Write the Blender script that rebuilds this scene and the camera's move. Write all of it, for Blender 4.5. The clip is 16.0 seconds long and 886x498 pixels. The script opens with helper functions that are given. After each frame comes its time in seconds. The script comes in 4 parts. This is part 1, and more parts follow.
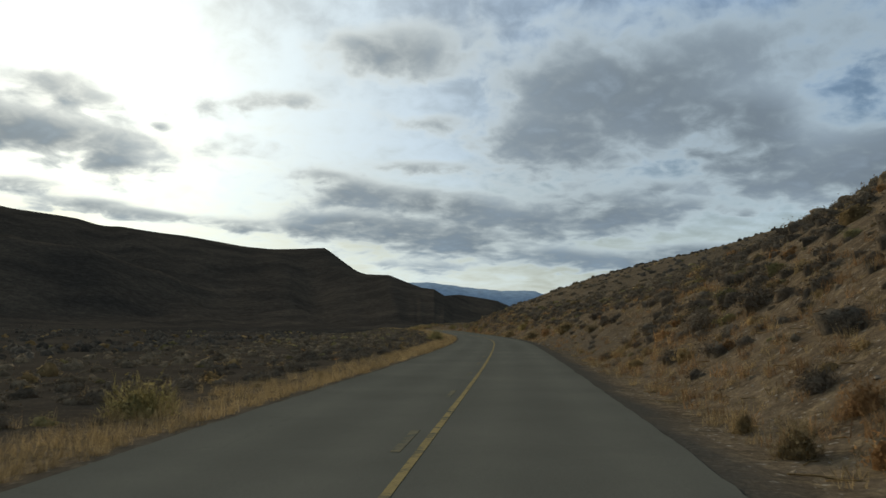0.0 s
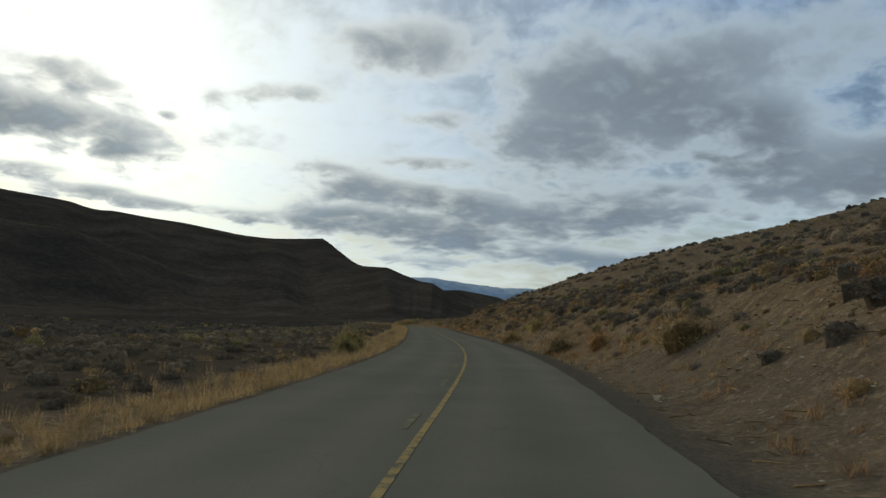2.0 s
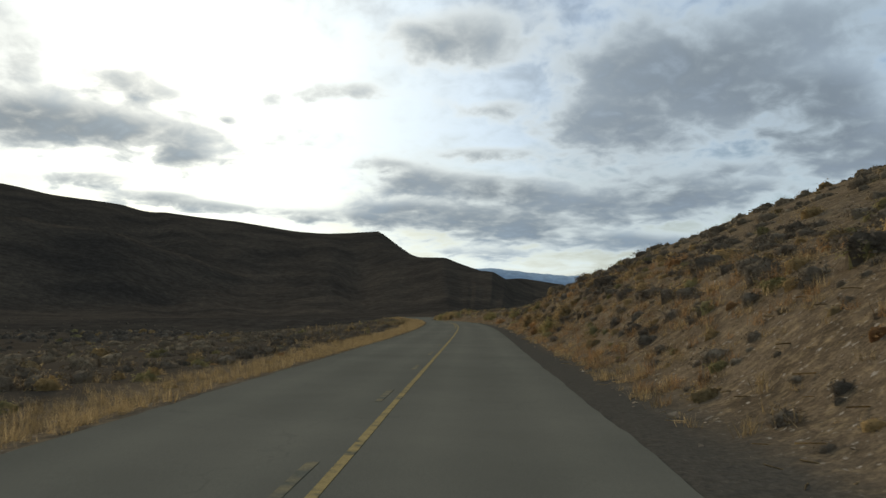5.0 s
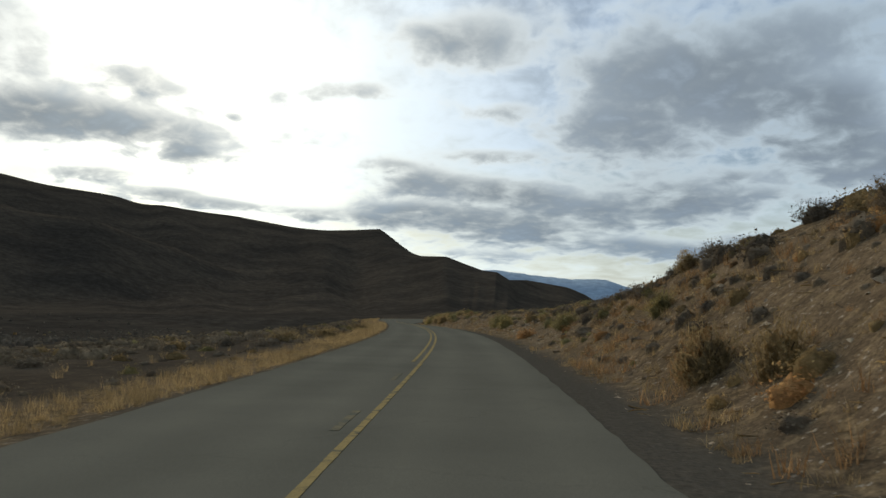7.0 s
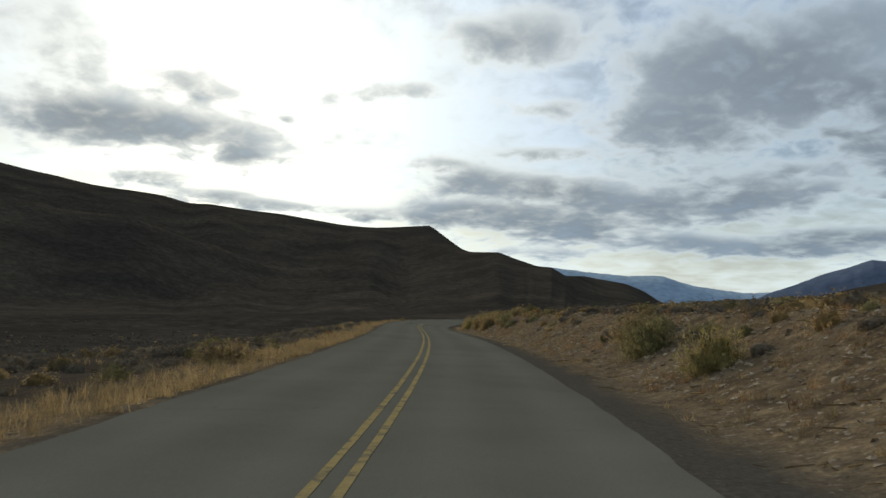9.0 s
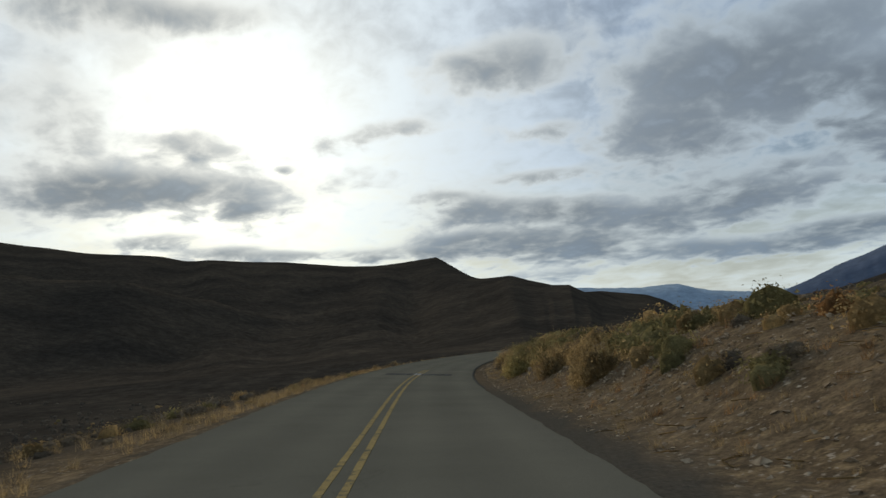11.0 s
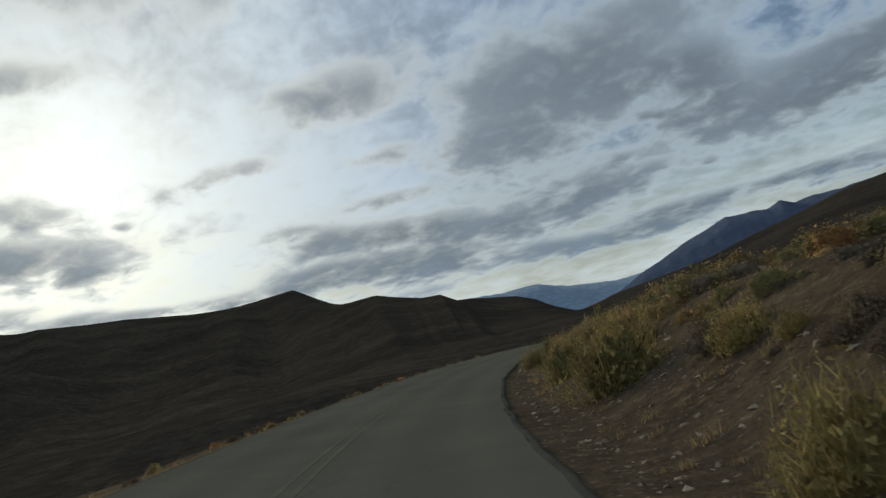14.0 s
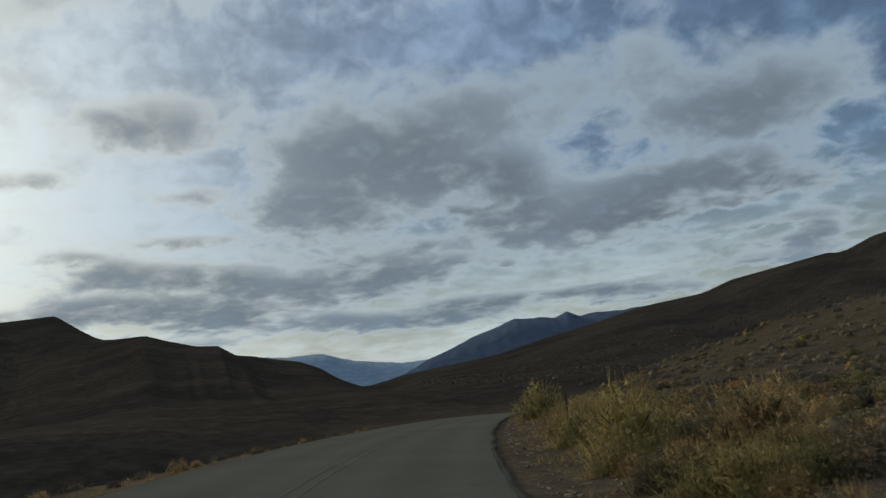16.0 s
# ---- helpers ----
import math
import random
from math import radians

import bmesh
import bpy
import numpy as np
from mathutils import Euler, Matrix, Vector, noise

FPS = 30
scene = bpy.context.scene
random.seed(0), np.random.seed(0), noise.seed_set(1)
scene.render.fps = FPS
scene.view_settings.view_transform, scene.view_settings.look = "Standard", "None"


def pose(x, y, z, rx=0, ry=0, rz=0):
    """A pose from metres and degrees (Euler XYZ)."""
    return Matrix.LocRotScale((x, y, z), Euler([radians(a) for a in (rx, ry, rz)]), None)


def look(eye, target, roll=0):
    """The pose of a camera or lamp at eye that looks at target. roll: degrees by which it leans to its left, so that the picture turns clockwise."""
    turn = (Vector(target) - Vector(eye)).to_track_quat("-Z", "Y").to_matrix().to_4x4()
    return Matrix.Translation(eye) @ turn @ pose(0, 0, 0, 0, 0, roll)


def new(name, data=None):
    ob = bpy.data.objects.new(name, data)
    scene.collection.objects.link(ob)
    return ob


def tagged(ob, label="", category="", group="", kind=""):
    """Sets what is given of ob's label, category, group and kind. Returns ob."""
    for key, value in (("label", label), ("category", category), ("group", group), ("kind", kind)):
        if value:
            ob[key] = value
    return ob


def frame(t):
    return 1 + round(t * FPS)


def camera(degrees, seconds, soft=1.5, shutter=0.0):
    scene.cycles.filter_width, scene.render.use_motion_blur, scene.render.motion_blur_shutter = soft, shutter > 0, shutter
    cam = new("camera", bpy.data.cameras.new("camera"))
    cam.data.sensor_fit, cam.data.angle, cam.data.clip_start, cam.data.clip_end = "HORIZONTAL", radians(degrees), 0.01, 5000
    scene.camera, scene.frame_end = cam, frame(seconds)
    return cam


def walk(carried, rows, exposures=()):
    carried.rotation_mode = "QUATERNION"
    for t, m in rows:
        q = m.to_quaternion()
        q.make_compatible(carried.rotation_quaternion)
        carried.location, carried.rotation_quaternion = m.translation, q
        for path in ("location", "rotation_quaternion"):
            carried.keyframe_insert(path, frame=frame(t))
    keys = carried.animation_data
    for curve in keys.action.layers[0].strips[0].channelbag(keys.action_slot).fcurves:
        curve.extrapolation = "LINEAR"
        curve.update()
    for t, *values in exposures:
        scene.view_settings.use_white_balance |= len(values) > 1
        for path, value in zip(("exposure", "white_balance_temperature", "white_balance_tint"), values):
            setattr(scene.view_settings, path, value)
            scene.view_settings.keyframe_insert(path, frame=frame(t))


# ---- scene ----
cam = camera(53.7, 16.0, soft=1.5, shutter=0.05)
walk(cam, [
    (0, pose(1.03, -0.08, 1.366, 94.38, -0.60, 0.07)),
    (0.5, pose(2.07, 12.55, 1.233, 94.28, -0.33, 0.24)),
    (1, pose(3.02, 25.04, 1.082, 94.41, -2.78, -0.42)),
    (1.5, pose(3.85, 37.37, 0.940, 94.59, -2.43, -0.94)),
    (2, pose(4.70, 49.53, 0.809, 94.12, -2.16, 0.17)),
    (2.5, pose(5.41, 61.54, 0.688, 93.80, -2.70, 0.78)),
    (3, pose(6.04, 73.40, 0.571, 93.40, -2.18, 1.69)),
    (3.5, pose(6.47, 85.20, 0.458, 92.81, -2.92, 2.57)),
    (4, pose(6.65, 97.00, 0.347, 93.06, -1.30, 3.97)),
    (4.5, pose(6.40, 108.80, 0.245, 93.25, -0.60, 4.33)),
    (5, pose(6.00, 120.58, 0.133, 93.52, 0.02, 4.33)),
    (5.5, pose(5.56, 132.35, 0.009, 93.78, 0.44, 4.17)),
    (6, pose(5.13, 144.12, -0.123, 93.94, 0.56, 4.01)),
    (6.5, pose(4.71, 155.91, -0.247, 93.93, 0.25, 4.04)),
    (7, pose(4.24, 167.77, -0.359, 93.60, -1.15, 4.48)),
    (7.5, pose(3.69, 179.68, -0.460, 93.45, -1.17, 4.68)),
    (8, pose(3.09, 191.64, -0.570, 93.27, -1.60, 5.57)),
    (8.5, pose(2.22, 203.66, -0.683, 93.18, -0.93, 6.59)),
    (9, pose(1.10, 215.71, -0.799, 93.44, -0.74, 7.92)),
    (9.5, pose(-0.18, 227.78, -0.925, 93.75, 0.08, 8.39)),
    (10, pose(-1.72, 239.81, -1.064, 94.30, 1.78, 8.71)),
    (10.5, pose(-3.50, 251.82, -1.218, 94.98, 3.79, 8.89)),
    (11, pose(-5.47, 263.80, -1.388, 95.65, 5.54, 8.94)),
    (11.5, pose(-7.57, 275.76, -1.575, 96.20, 6.49, 8.80)),
    (12, pose(-9.46, 287.71, -1.795, 97.12, 7.05, 8.13)),
    (12.5, pose(-11.27, 299.58, -2.027, 96.48, 8.54, 7.09)),
    (13, pose(-12.85, 311.39, -2.231, 96.19, 10.92, 5.41)),
    (13.5, pose(-14.22, 323.14, -2.409, 96.11, 12.93, 2.84)),
    (14, pose(-15.04, 334.87, -2.592, 95.82, 14.48, 0.27)),
    (14.5, pose(-15.41, 346.55, -2.742, 97.43, 9.92, -3.52)),
    (15, pose(-15.19, 358.17, -2.878, 97.03, 7.61, -7.22)),
    (15.5, pose(-14.00, 369.66, -3.032, 97.36, 6.71, -10.86)),
    (16, pose(-12.24, 381.04, -3.169, 97.97, 5.81, -14.17)),
], exposures=[(0.0, -0.12, 6500, 4), (1.8, -0.18, 6500, 4), (2.8, 0.08, 6600, 6), (4.0, 0.12, 6600, 6), (9.0, 0.1, 6600, 6), (11.5, -0.22, 6550, 7), (13.0, -0.3, 6500, 6), (16.0, -0.4, 6450, 5)])

# ---- sky, sun ----
SUN_AZ, SUN_EL = -22.5, 15.0
sun = new("sun", bpy.data.lights.new("sun", "SUN"))
sun.data.energy, sun.data.angle, sun.data.color = 1.9, radians(10), (1.0, 0.88, 0.72)
_a, _e = radians(SUN_AZ), radians(SUN_EL)
SUN_DIR = Vector((math.sin(_a) * math.cos(_e), math.cos(_a) * math.cos(_e), math.sin(_e)))
sun.matrix_world = look(SUN_DIR * 100, (0, 0, 0))

# clouds: bearing, height, half width, half height (degrees), weight
CLOUDS_FAR_WEST = [
    (-32.1, 10.8, 3.3, 1.29, 1.0), (-32.0, 14.4, 3.3, 2.59, 0.7), (-30.1, 22.0, 4.4, 1.66, 0.9), (-28.7, 10.9, 3.3, 0.92, 1.0),
    (-26.9, 7.5, 2.6, 0.41, 1.0), (-25.7, 10.4, 5.5, 1.11, 1.3), (-24.5, 13.4, 2.2, 1.11, 0.7), (-23.8, 21.2, 4.4, 0.92, 0.8),
    (-22.5, 6.5, 2.4, 0.44, 1.0), (-21.8, 12.8, 1.7, 0.55, 0.35), (-20.9, 9.0, 1.5, 0.81, 1.0), (-19.0, 6.1, 3.3, 0.3, 0.7),
    (-18.0, 11.6, 0.7, 0.22, 0.5), (-17.7, 9.0, 1.1, 0.15, 0.3), (-14.0, 5.7, 3.3, 0.37, 0.9), (-12.4, 13.5, 3.3, 0.74, 0.45),
    (-12.2, 7.7, 0.7, 0.15, 0.3), (-9.9, 13.9, 2.2, 0.55, 0.3), (-9.2, 5.4, 2.2, 0.33, 0.9),
]
CLOUDS_WEST = [
    (-7.8, 8.9, 1.3, 0.44, 0.9), (-6.6, 6.1, 2.2, 0.37, 0.9), (-5.9, 7.9, 2.2, 0.81, 1.2), (-4.7, 17.1, 3.0, 1.48, 0.5),
    (-3.6, 3.4, 0.9, 0.18, 0.3), (-3.3, 5.4, 5.2, 0.96, 1.4), (-2.1, 16.8, 3.7, 1.66, 0.8), (-1.5, 7.6, 3.3, 0.74, 1.2),
    (-1.5, 9.7, 2.8, 0.44, 1.0), (-0.5, 12.6, 1.5, 0.52, 0.8), (-0.3, 3.2, 1.5, 0.3, 0.5), (1.1, 7.0, 3.0, 0.59, 1.0),
    (1.5, 4.8, 3.3, 0.81, 1.2), (4.0, 6.3, 3.0, 0.59, 1.1), (5.0, 11.8, 3.3, 1.11, 0.6), (6.9, 9.9, 4.1, 1.29, 0.55),
    (7.3, 4.1, 2.6, 0.44, 0.8), (8.5, 15.3, 4.8, 1.85, 0.95), (8.6, 11.1, 2.6, 1.11, 0.75),
]
CLOUDS_MIDDLE = [
    (10.0, 18.5, 6.0, 1.5, 0.6), (8.7, 5.7, 4.1, 0.67, 0.8), (10.4, 7.2, 4.1, 1.04, 1.2), (11.0, 13.1, 5.2, 2.03, 1.1), (11.1, 3.6, 4.8, 0.52, 1.0),
    (12.4, 6.5, 2.6, 0.52, 0.9), (14.0, 14.7, 3.3, 1.66, 1.0), (14.3, 8.2, 1.1, 0.44, 0.8), (14.4, 3.3, 2.6, 0.3, 0.5),
    (14.4, 10.1, 1.8, 0.67, 0.3), (15.1, 4.2, 2.2, 0.52, 0.8), (16.0, 11.4, 3.0, 1.29, 0.45), (16.7, 7.1, 2.6, 0.37, 0.6),
    (17.3, 12.8, 3.3, 0.92, 1.1), (17.9, 4.4, 3.7, 0.33, 0.6), (18.3, 3.8, 3.7, 0.67, 0.8), (18.6, 16.3, 5.5, 1.85, 0.8),
    (18.7, 6.6, 0.7, 0.22, 0.7), (18.9, 10.5, 3.3, 1.85, 1.3), (20.4, 8.0, 1.8, 0.44, 0.5),
]
CLOUDS_EAST = [
    (20.4, 11.6, 2.2, 1.85, 1.0), (23.0, 4.2, 4.4, 0.37, 0.9), (24.3, 8.3, 4.4, 1.11, 1.1), (25.9, 4.4, 3.7, 0.26, 0.6),
    (26.9, 9.1, 4.1, 1.18, 1.0), (27.5, 3.8, 4.4, 0.37, 0.9), (28.7, 17.9, 7.4, 1.85, 0.6), (29.6, 10.3, 4.8, 1.18, 1.0),
    (30.1, 4.7, 3.0, 0.22, 0.6), (30.4, 8.7, 3.0, 0.52, 0.8), (31.2, 5.6, 2.2, 0.22, 0.4), (33.2, 13.8, 4.8, 1.85, 0.9),
    (33.7, 6.9, 3.7, 0.26, 0.4), (33.7, 10.6, 4.4, 1.18, 0.9), (34.4, 4.9, 2.6, 0.37, 0.9), (35.5, 5.9, 3.0, 0.26, 0.6),
    (36.3, 7.1, 3.0, 0.37, 0.6), (36.7, 9.3, 3.3, 0.81, 0.9), (36.7, 15.0, 4.4, 1.85, 1.1), (38.3, 5.9, 1.5, 1.26, 0.9),
]


def build_sky():
    world = bpy.data.worlds.new("sky")
    scene.world = world
    world.use_nodes = True
    nt = world.node_tree
    nt.nodes.clear()

    def nd(kind, **kw):
        n = nt.nodes.new(kind)
        for k, v in kw.items():
            n.inputs[k].default_value = v
        return n

    def m(op, a, b=None, c=None, clamp=False):
        n = nt.nodes.new("ShaderNodeMath")
        n.operation, n.use_clamp = op, clamp
        for i, v in enumerate((a, b, c)):
            if v is None:
                continue
            if isinstance(v, (int, float)):
                n.inputs[i].default_value = v
            else:
                nt.links.new(v, n.inputs[i])
        return n.outputs[0]

    def vm(op, a, b=None, c=None):
        n = nt.nodes.new("ShaderNodeVectorMath")
        n.operation = op
        for i, v in enumerate((a, b, c)):
            if v is None:
                continue
            if isinstance(v, tuple):
                n.inputs[i].default_value = v
            else:
                nt.links.new(v, n.inputs[i])
        return n.outputs["Value" if op == "DOT_PRODUCT" else "Vector"]

    def ramp(fac, lo, hi):
        n = nt.nodes.new("ShaderNodeMapRange")
        n.interpolation_type = "SMOOTHSTEP"
        nt.links.new(fac, n.inputs["Value"])
        n.inputs["From Min"].default_value, n.inputs["From Max"].default_value = lo, hi
        return n.outputs["Result"]

    def mix(fac, a, b):
        n = nt.nodes.new("ShaderNodeMix")
        n.data_type = "RGBA"
        for sock, v in ((n.inputs["Factor"], fac), (n.inputs[6], a), (n.inputs[7], b)):
            if isinstance(v, tuple):
                sock.default_value = v
            elif isinstance(v, (int, float)):
                sock.default_value = v
            else:
                nt.links.new(v, sock)
        return n.outputs[2]

    tc = nt.nodes.new("ShaderNodeTexCoord")
    way = vm("NORMALIZE", tc.outputs["Generated"])
    sep = nt.nodes.new("ShaderNodeSeparateXYZ")
    nt.links.new(way, sep.inputs[0])
    x, y, z = sep.outputs
    # bearing, and height stretched so that billows flatten towards the horizon
    bearing = m("MULTIPLY", m("ARCTAN2", x, y), 57.2958)
    rise = m("MULTIPLY", m("ARCSINE", z), 57.2958)
    flat = m("MULTIPLY", m("LOGARITHM", m("MULTIPLY_ADD", m("MAXIMUM", rise, 0.0), 0.22, 1.0), 2.718), 30.0)
    dome = nt.nodes.new("ShaderNodeCombineXYZ")
    nt.links.new(bearing, dome.inputs[0])
    nt.links.new(flat, dome.inputs[1])
    dome = dome.outputs[0]

    def fbm(vec, scale, detail, rough=0.55, dist=0.0, off=(0.0, 0.0, 0.0)):
        n = nd("ShaderNodeTexNoise", Scale=scale, Detail=detail, Roughness=rough, Distortion=dist)
        nt.links.new(vm("ADD", vec, off), n.inputs["Vector"])
        return n.outputs["Fac"]

    broad = fbm(dome, 0.07, 5, 0.55, 0.0, (30.3, 4.7, 6.1))
    billow = fbm(dome, 0.17, 8, 0.53, 0.3, (9.4, 2.3, 2.7))
    fine = fbm(dome, 0.5, 6, 0.52, 0.3, (3.7, 8.2, 0.9))
    # edges shaken by the billows
    az = m("ADD", bearing, m("MULTIPLY", m("SUBTRACT", billow, 0.5), 4.5))
    el = m("ADD", rise, m("MULTIPLY", m("SUBTRACT", fine, 0.5), 1.1))
    comb = nt.nodes.new("ShaderNodeCombineXYZ")
    nt.links.new(az, comb.inputs[0])
    nt.links.new(el, comb.inputs[1])
    total = None
    for a0, e0, wa, we, wt in CLOUDS_FAR_WEST + CLOUDS_WEST + CLOUDS_MIDDLE + CLOUDS_EAST:
        d = vm("MULTIPLY_ADD", comb.outputs[0], (1 / wa, 1 / we, 0.0), (-a0 / wa, -e0 / we, 0.0))
        g = m("POWER", 0.42, vm("DOT_PRODUCT", d, d))
        total = m("MULTIPLY", g, wt) if total is None else m("MULTIPLY_ADD", g, wt, total)
    # unseen cloud deck added overhead and behind, dimming the light on the ground
    away = m("MAXIMUM", ramp(rise, 20.0, 32.0), ramp(m("ABSOLUTE", m("SUBTRACT", bearing, 3.0)), 38.0, 52.0))
    total = m("ADD", total, m("MULTIPLY", away, m("MULTIPLY", ramp(broad, 0.3, 0.6), 1.1)))
    total = m("SUBTRACT", 1.25, m("MULTIPLY", 1.25, m("POWER", 0.24, total)))
    dens = m("ADD", total, m("MULTIPLY", m("SUBTRACT", billow, 0.5), 1.7))
    dens = m("ADD", dens, m("MULTIPLY", m("SUBTRACT", fine, 0.5), m("MULTIPLY_ADD", ramp(rise, 20.0, 6.0), 0.9, 0.9)))
    cover = ramp(dens, 0.10, 0.72)
    core = ramp(dens, 0.30, 1.40)
    # nearness to the sun
    dot = vm("DOT_PRODUCT", way, tuple(SUN_DIR))
    glow = m("POWER", m("MAXIMUM", dot, 0.0), 11.0)
    hot = m("POWER", m("MAXIMUM", dot, 0.0), 110.0)
    sky = nt.nodes.new("ShaderNodeTexSky")
    sky.sky_type, sky.sun_disc = "NISHITA", False
    sky.sun_elevation, sky.sun_rotation = radians(SUN_EL), radians(SUN_AZ)
    clear = vm("MULTIPLY", sky.outputs[0], (0.068, 0.080, 0.098))
    # thin high veil, brighter towards the sun
    veil = mix(m("MULTIPLY", glow, 1.0, clamp=True), (0.27, 0.38, 0.57, 1), (0.74, 0.80, 0.83, 1))
    wisps = ramp(m("MULTIPLY_ADD", fine, 0.4, m("MULTIPLY", broad, 0.6)), 0.34, 0.64)
    low = ramp(rise, 9.0, 1.0)
    base = mix(m("MULTIPLY", m("MULTIPLY_ADD", wisps, 0.45, 0.5), m("MULTIPLY_ADD", ramp(dot, 0.45, 0.85), 0.55, 0.45)), clear, veil)
    base = mix(m("MULTIPLY", ramp(rise, 12.0, 1.0), 0.6), base, (0.74, 0.80, 0.75, 1))
    hotc = vm("SCALE", (1.0, 0.97, 0.88), None)
    nt.links.new(m("MULTIPLY_ADD", hot, 0.26, m("MULTIPLY", glow, 0.10)), hotc.node.inputs["Scale"])
    base = vm("ADD", base, hotc)
    thin = vm("SCALE", base)
    nt.links.new(m("MULTIPLY_ADD", wisps, 0.5, 0.7), thin.node.inputs["Scale"])
    base = thin
    shade = mix(m("MULTIPLY", glow, 0.55), (0.165, 0.202, 0.254, 1), (0.31, 0.343, 0.365, 1))
    shade = mix(m("MULTIPLY", low, 0.55), shade, (0.175, 0.238, 0.315, 1))
    thick = vm("SCALE", shade)
    nt.links.new(m("ADD", m("MULTIPLY", billow, 2.2), m("MULTIPLY_ADD", fine, 1.4, -0.76)), thick.node.inputs["Scale"])
    shade = thick
    rim = mix(m("MULTIPLY", glow, 1.0, clamp=True), (0.44, 0.54, 0.655, 1), (0.98, 0.98, 0.94, 1))
    rim = mix(m("MULTIPLY", ramp(rise, 14.0, 4.0), 0.35), rim, (0.66, 0.72, 0.71, 1))
    cloud = mix(core, rim, shade)
    out = mix(cover, base, cloud)
    bg = nt.nodes.new("ShaderNodeBackground")
    nt.links.new(out, bg.inputs["Color"])
    bg.inputs["Strength"].default_value = 1.0
    o = nt.nodes.new("ShaderNodeOutputWorld")
    nt.links.new(bg.outputs[0], o.inputs["Surface"])


build_sky()


# ---- materials ----
def shader(name, rough=0.9, metal=0.0):
    mat = bpy.data.materials.new(name)
    mat.use_nodes = True
    b = mat.node_tree.nodes["Principled BSDF"]
    b.inputs["Roughness"].default_value, b.inputs["Metallic"].default_value = rough, metal
    b.inputs["Specular IOR Level"].default_value = 0.0
    return mat, mat.node_tree, b


def noise_tex(nt, scale, detail=5, rough=0.6, vec=None):
    n = nt.nodes.new("ShaderNodeTexNoise")
    n.inputs["Scale"].default_value, n.inputs["Detail"].default_value = scale, detail
    n.inputs["Roughness"].default_value = rough
    if vec is None:
        g = nt.nodes.new("ShaderNodeNewGeometry")
        vec = g.outputs["Position"]
    nt.links.new(vec, n.inputs["Vector"])
    return n.outputs["Fac"]


def ramp_tex(nt, fac, stops):
    r = nt.nodes.new("ShaderNodeValToRGB")
    while len(r.color_ramp.elements) < len(stops):
        r.color_ramp.elements.new(0.5)
    for e, (p, c) in zip(r.color_ramp.elements, stops):
        e.position, e.color = p, (*c, 1)
    nt.links.new(fac, r.inputs[0])
    return r.outputs[0]


def mix_tex(nt, fac, a, b, mode="MIX"):
    n = nt.nodes.new("ShaderNodeMix")
    n.data_type, n.blend_type = "RGBA", mode
    for sock, v in ((n.inputs["Factor"], fac), (n.inputs[6], a), (n.inputs[7], b)):
        if isinstance(v, tuple):
            sock.default_value = (*v, 1)
        elif isinstance(v, (int, float)):
            sock.default_value = v
        else:
            nt.links.new(v, sock)
    return n.outputs[2]


def bump(nt, b, height, strength, dist):
    n = nt.nodes.new("ShaderNodeBump")
    n.inputs["Strength"].default_value, n.inputs["Distance"].default_value = strength, dist
    nt.links.new(height, n.inputs["Height"])
    nt.links.new(n.outputs[0], b.inputs["Normal"])


def two_tone(name, stops, scale, fine, rough=0.9, bump_d=0.02):
    mat, nt, b = shader(name, rough)
    big = ramp_tex(nt, noise_tex(nt, scale, 6), stops)
    small = noise_tex(nt, fine, 6, 0.7)
    col = mix_tex(nt, 0.55, big, ramp_tex(nt, small, [(0.3, (0.55, 0.55, 0.55)), (0.7, (1.35, 1.35, 1.35))]), "MULTIPLY")
    nt.links.new(col, b.inputs["Base Color"])
    bump(nt, b, small, 0.6, bump_d)
    return mat


def leafy(name, stops, rough=0.85, thin=0.5):
    """Foliage: varies from plant to plant and from leaf to leaf. thin: how much light comes through."""
    mat, nt, b = shader(name, rough)
    g = nt.nodes.new("ShaderNodeNewGeometry")
    o = nt.nodes.new("ShaderNodeObjectInfo")
    leaf = ramp_tex(nt, g.outputs["Random Per Island"], stops)
    patch = noise_tex(nt, 0.6, 3)
    tint = ramp_tex(nt, patch, [(0.32, (0.6, 0.62, 0.64)), (0.68, (1.35, 1.3, 1.2))])
    col = mix_tex(nt, 1.0, leaf, tint, "MULTIPLY")
    col = mix_tex(nt, 0.6, col, ramp_tex(nt, noise_tex(nt, 18.0, 4, 0.8), [(0.32, (0.5, 0.5, 0.5)), (0.68, (1.45, 1.43, 1.4))]), "MULTIPLY")
    col = mix_tex(nt, 0.7, col, ramp_tex(nt, noise_tex(nt, 5.0, 4, 0.6), [(0.35, (0.6, 0.6, 0.6)), (0.65, (1.35, 1.34, 1.3))]), "MULTIPLY")
    var = ramp_tex(nt, o.outputs["Random"], [(0.0, (0.75, 0.78, 0.8)), (1.0, (1.2, 1.15, 1.0))])
    col = mix_tex(nt, 1.0, col, var, "MULTIPLY")
    nt.links.new(col, b.inputs["Base Color"])
    bump(nt, b, noise_tex(nt, 12.0, 4, 0.8), 0.5, 0.05)
    tr = nt.nodes.new("ShaderNodeBsdfTranslucent")
    nt.links.new(col, tr.inputs["Color"])
    add = nt.nodes.new("ShaderNodeMixShader")
    add.inputs[0].default_value = thin
    nt.links.new(b.outputs[0], add.inputs[1])
    nt.links.new(tr.outputs[0], add.inputs[2])
    nt.links.new(add.outputs[0], nt.nodes["Material Output"].inputs["Surface"])
    return mat


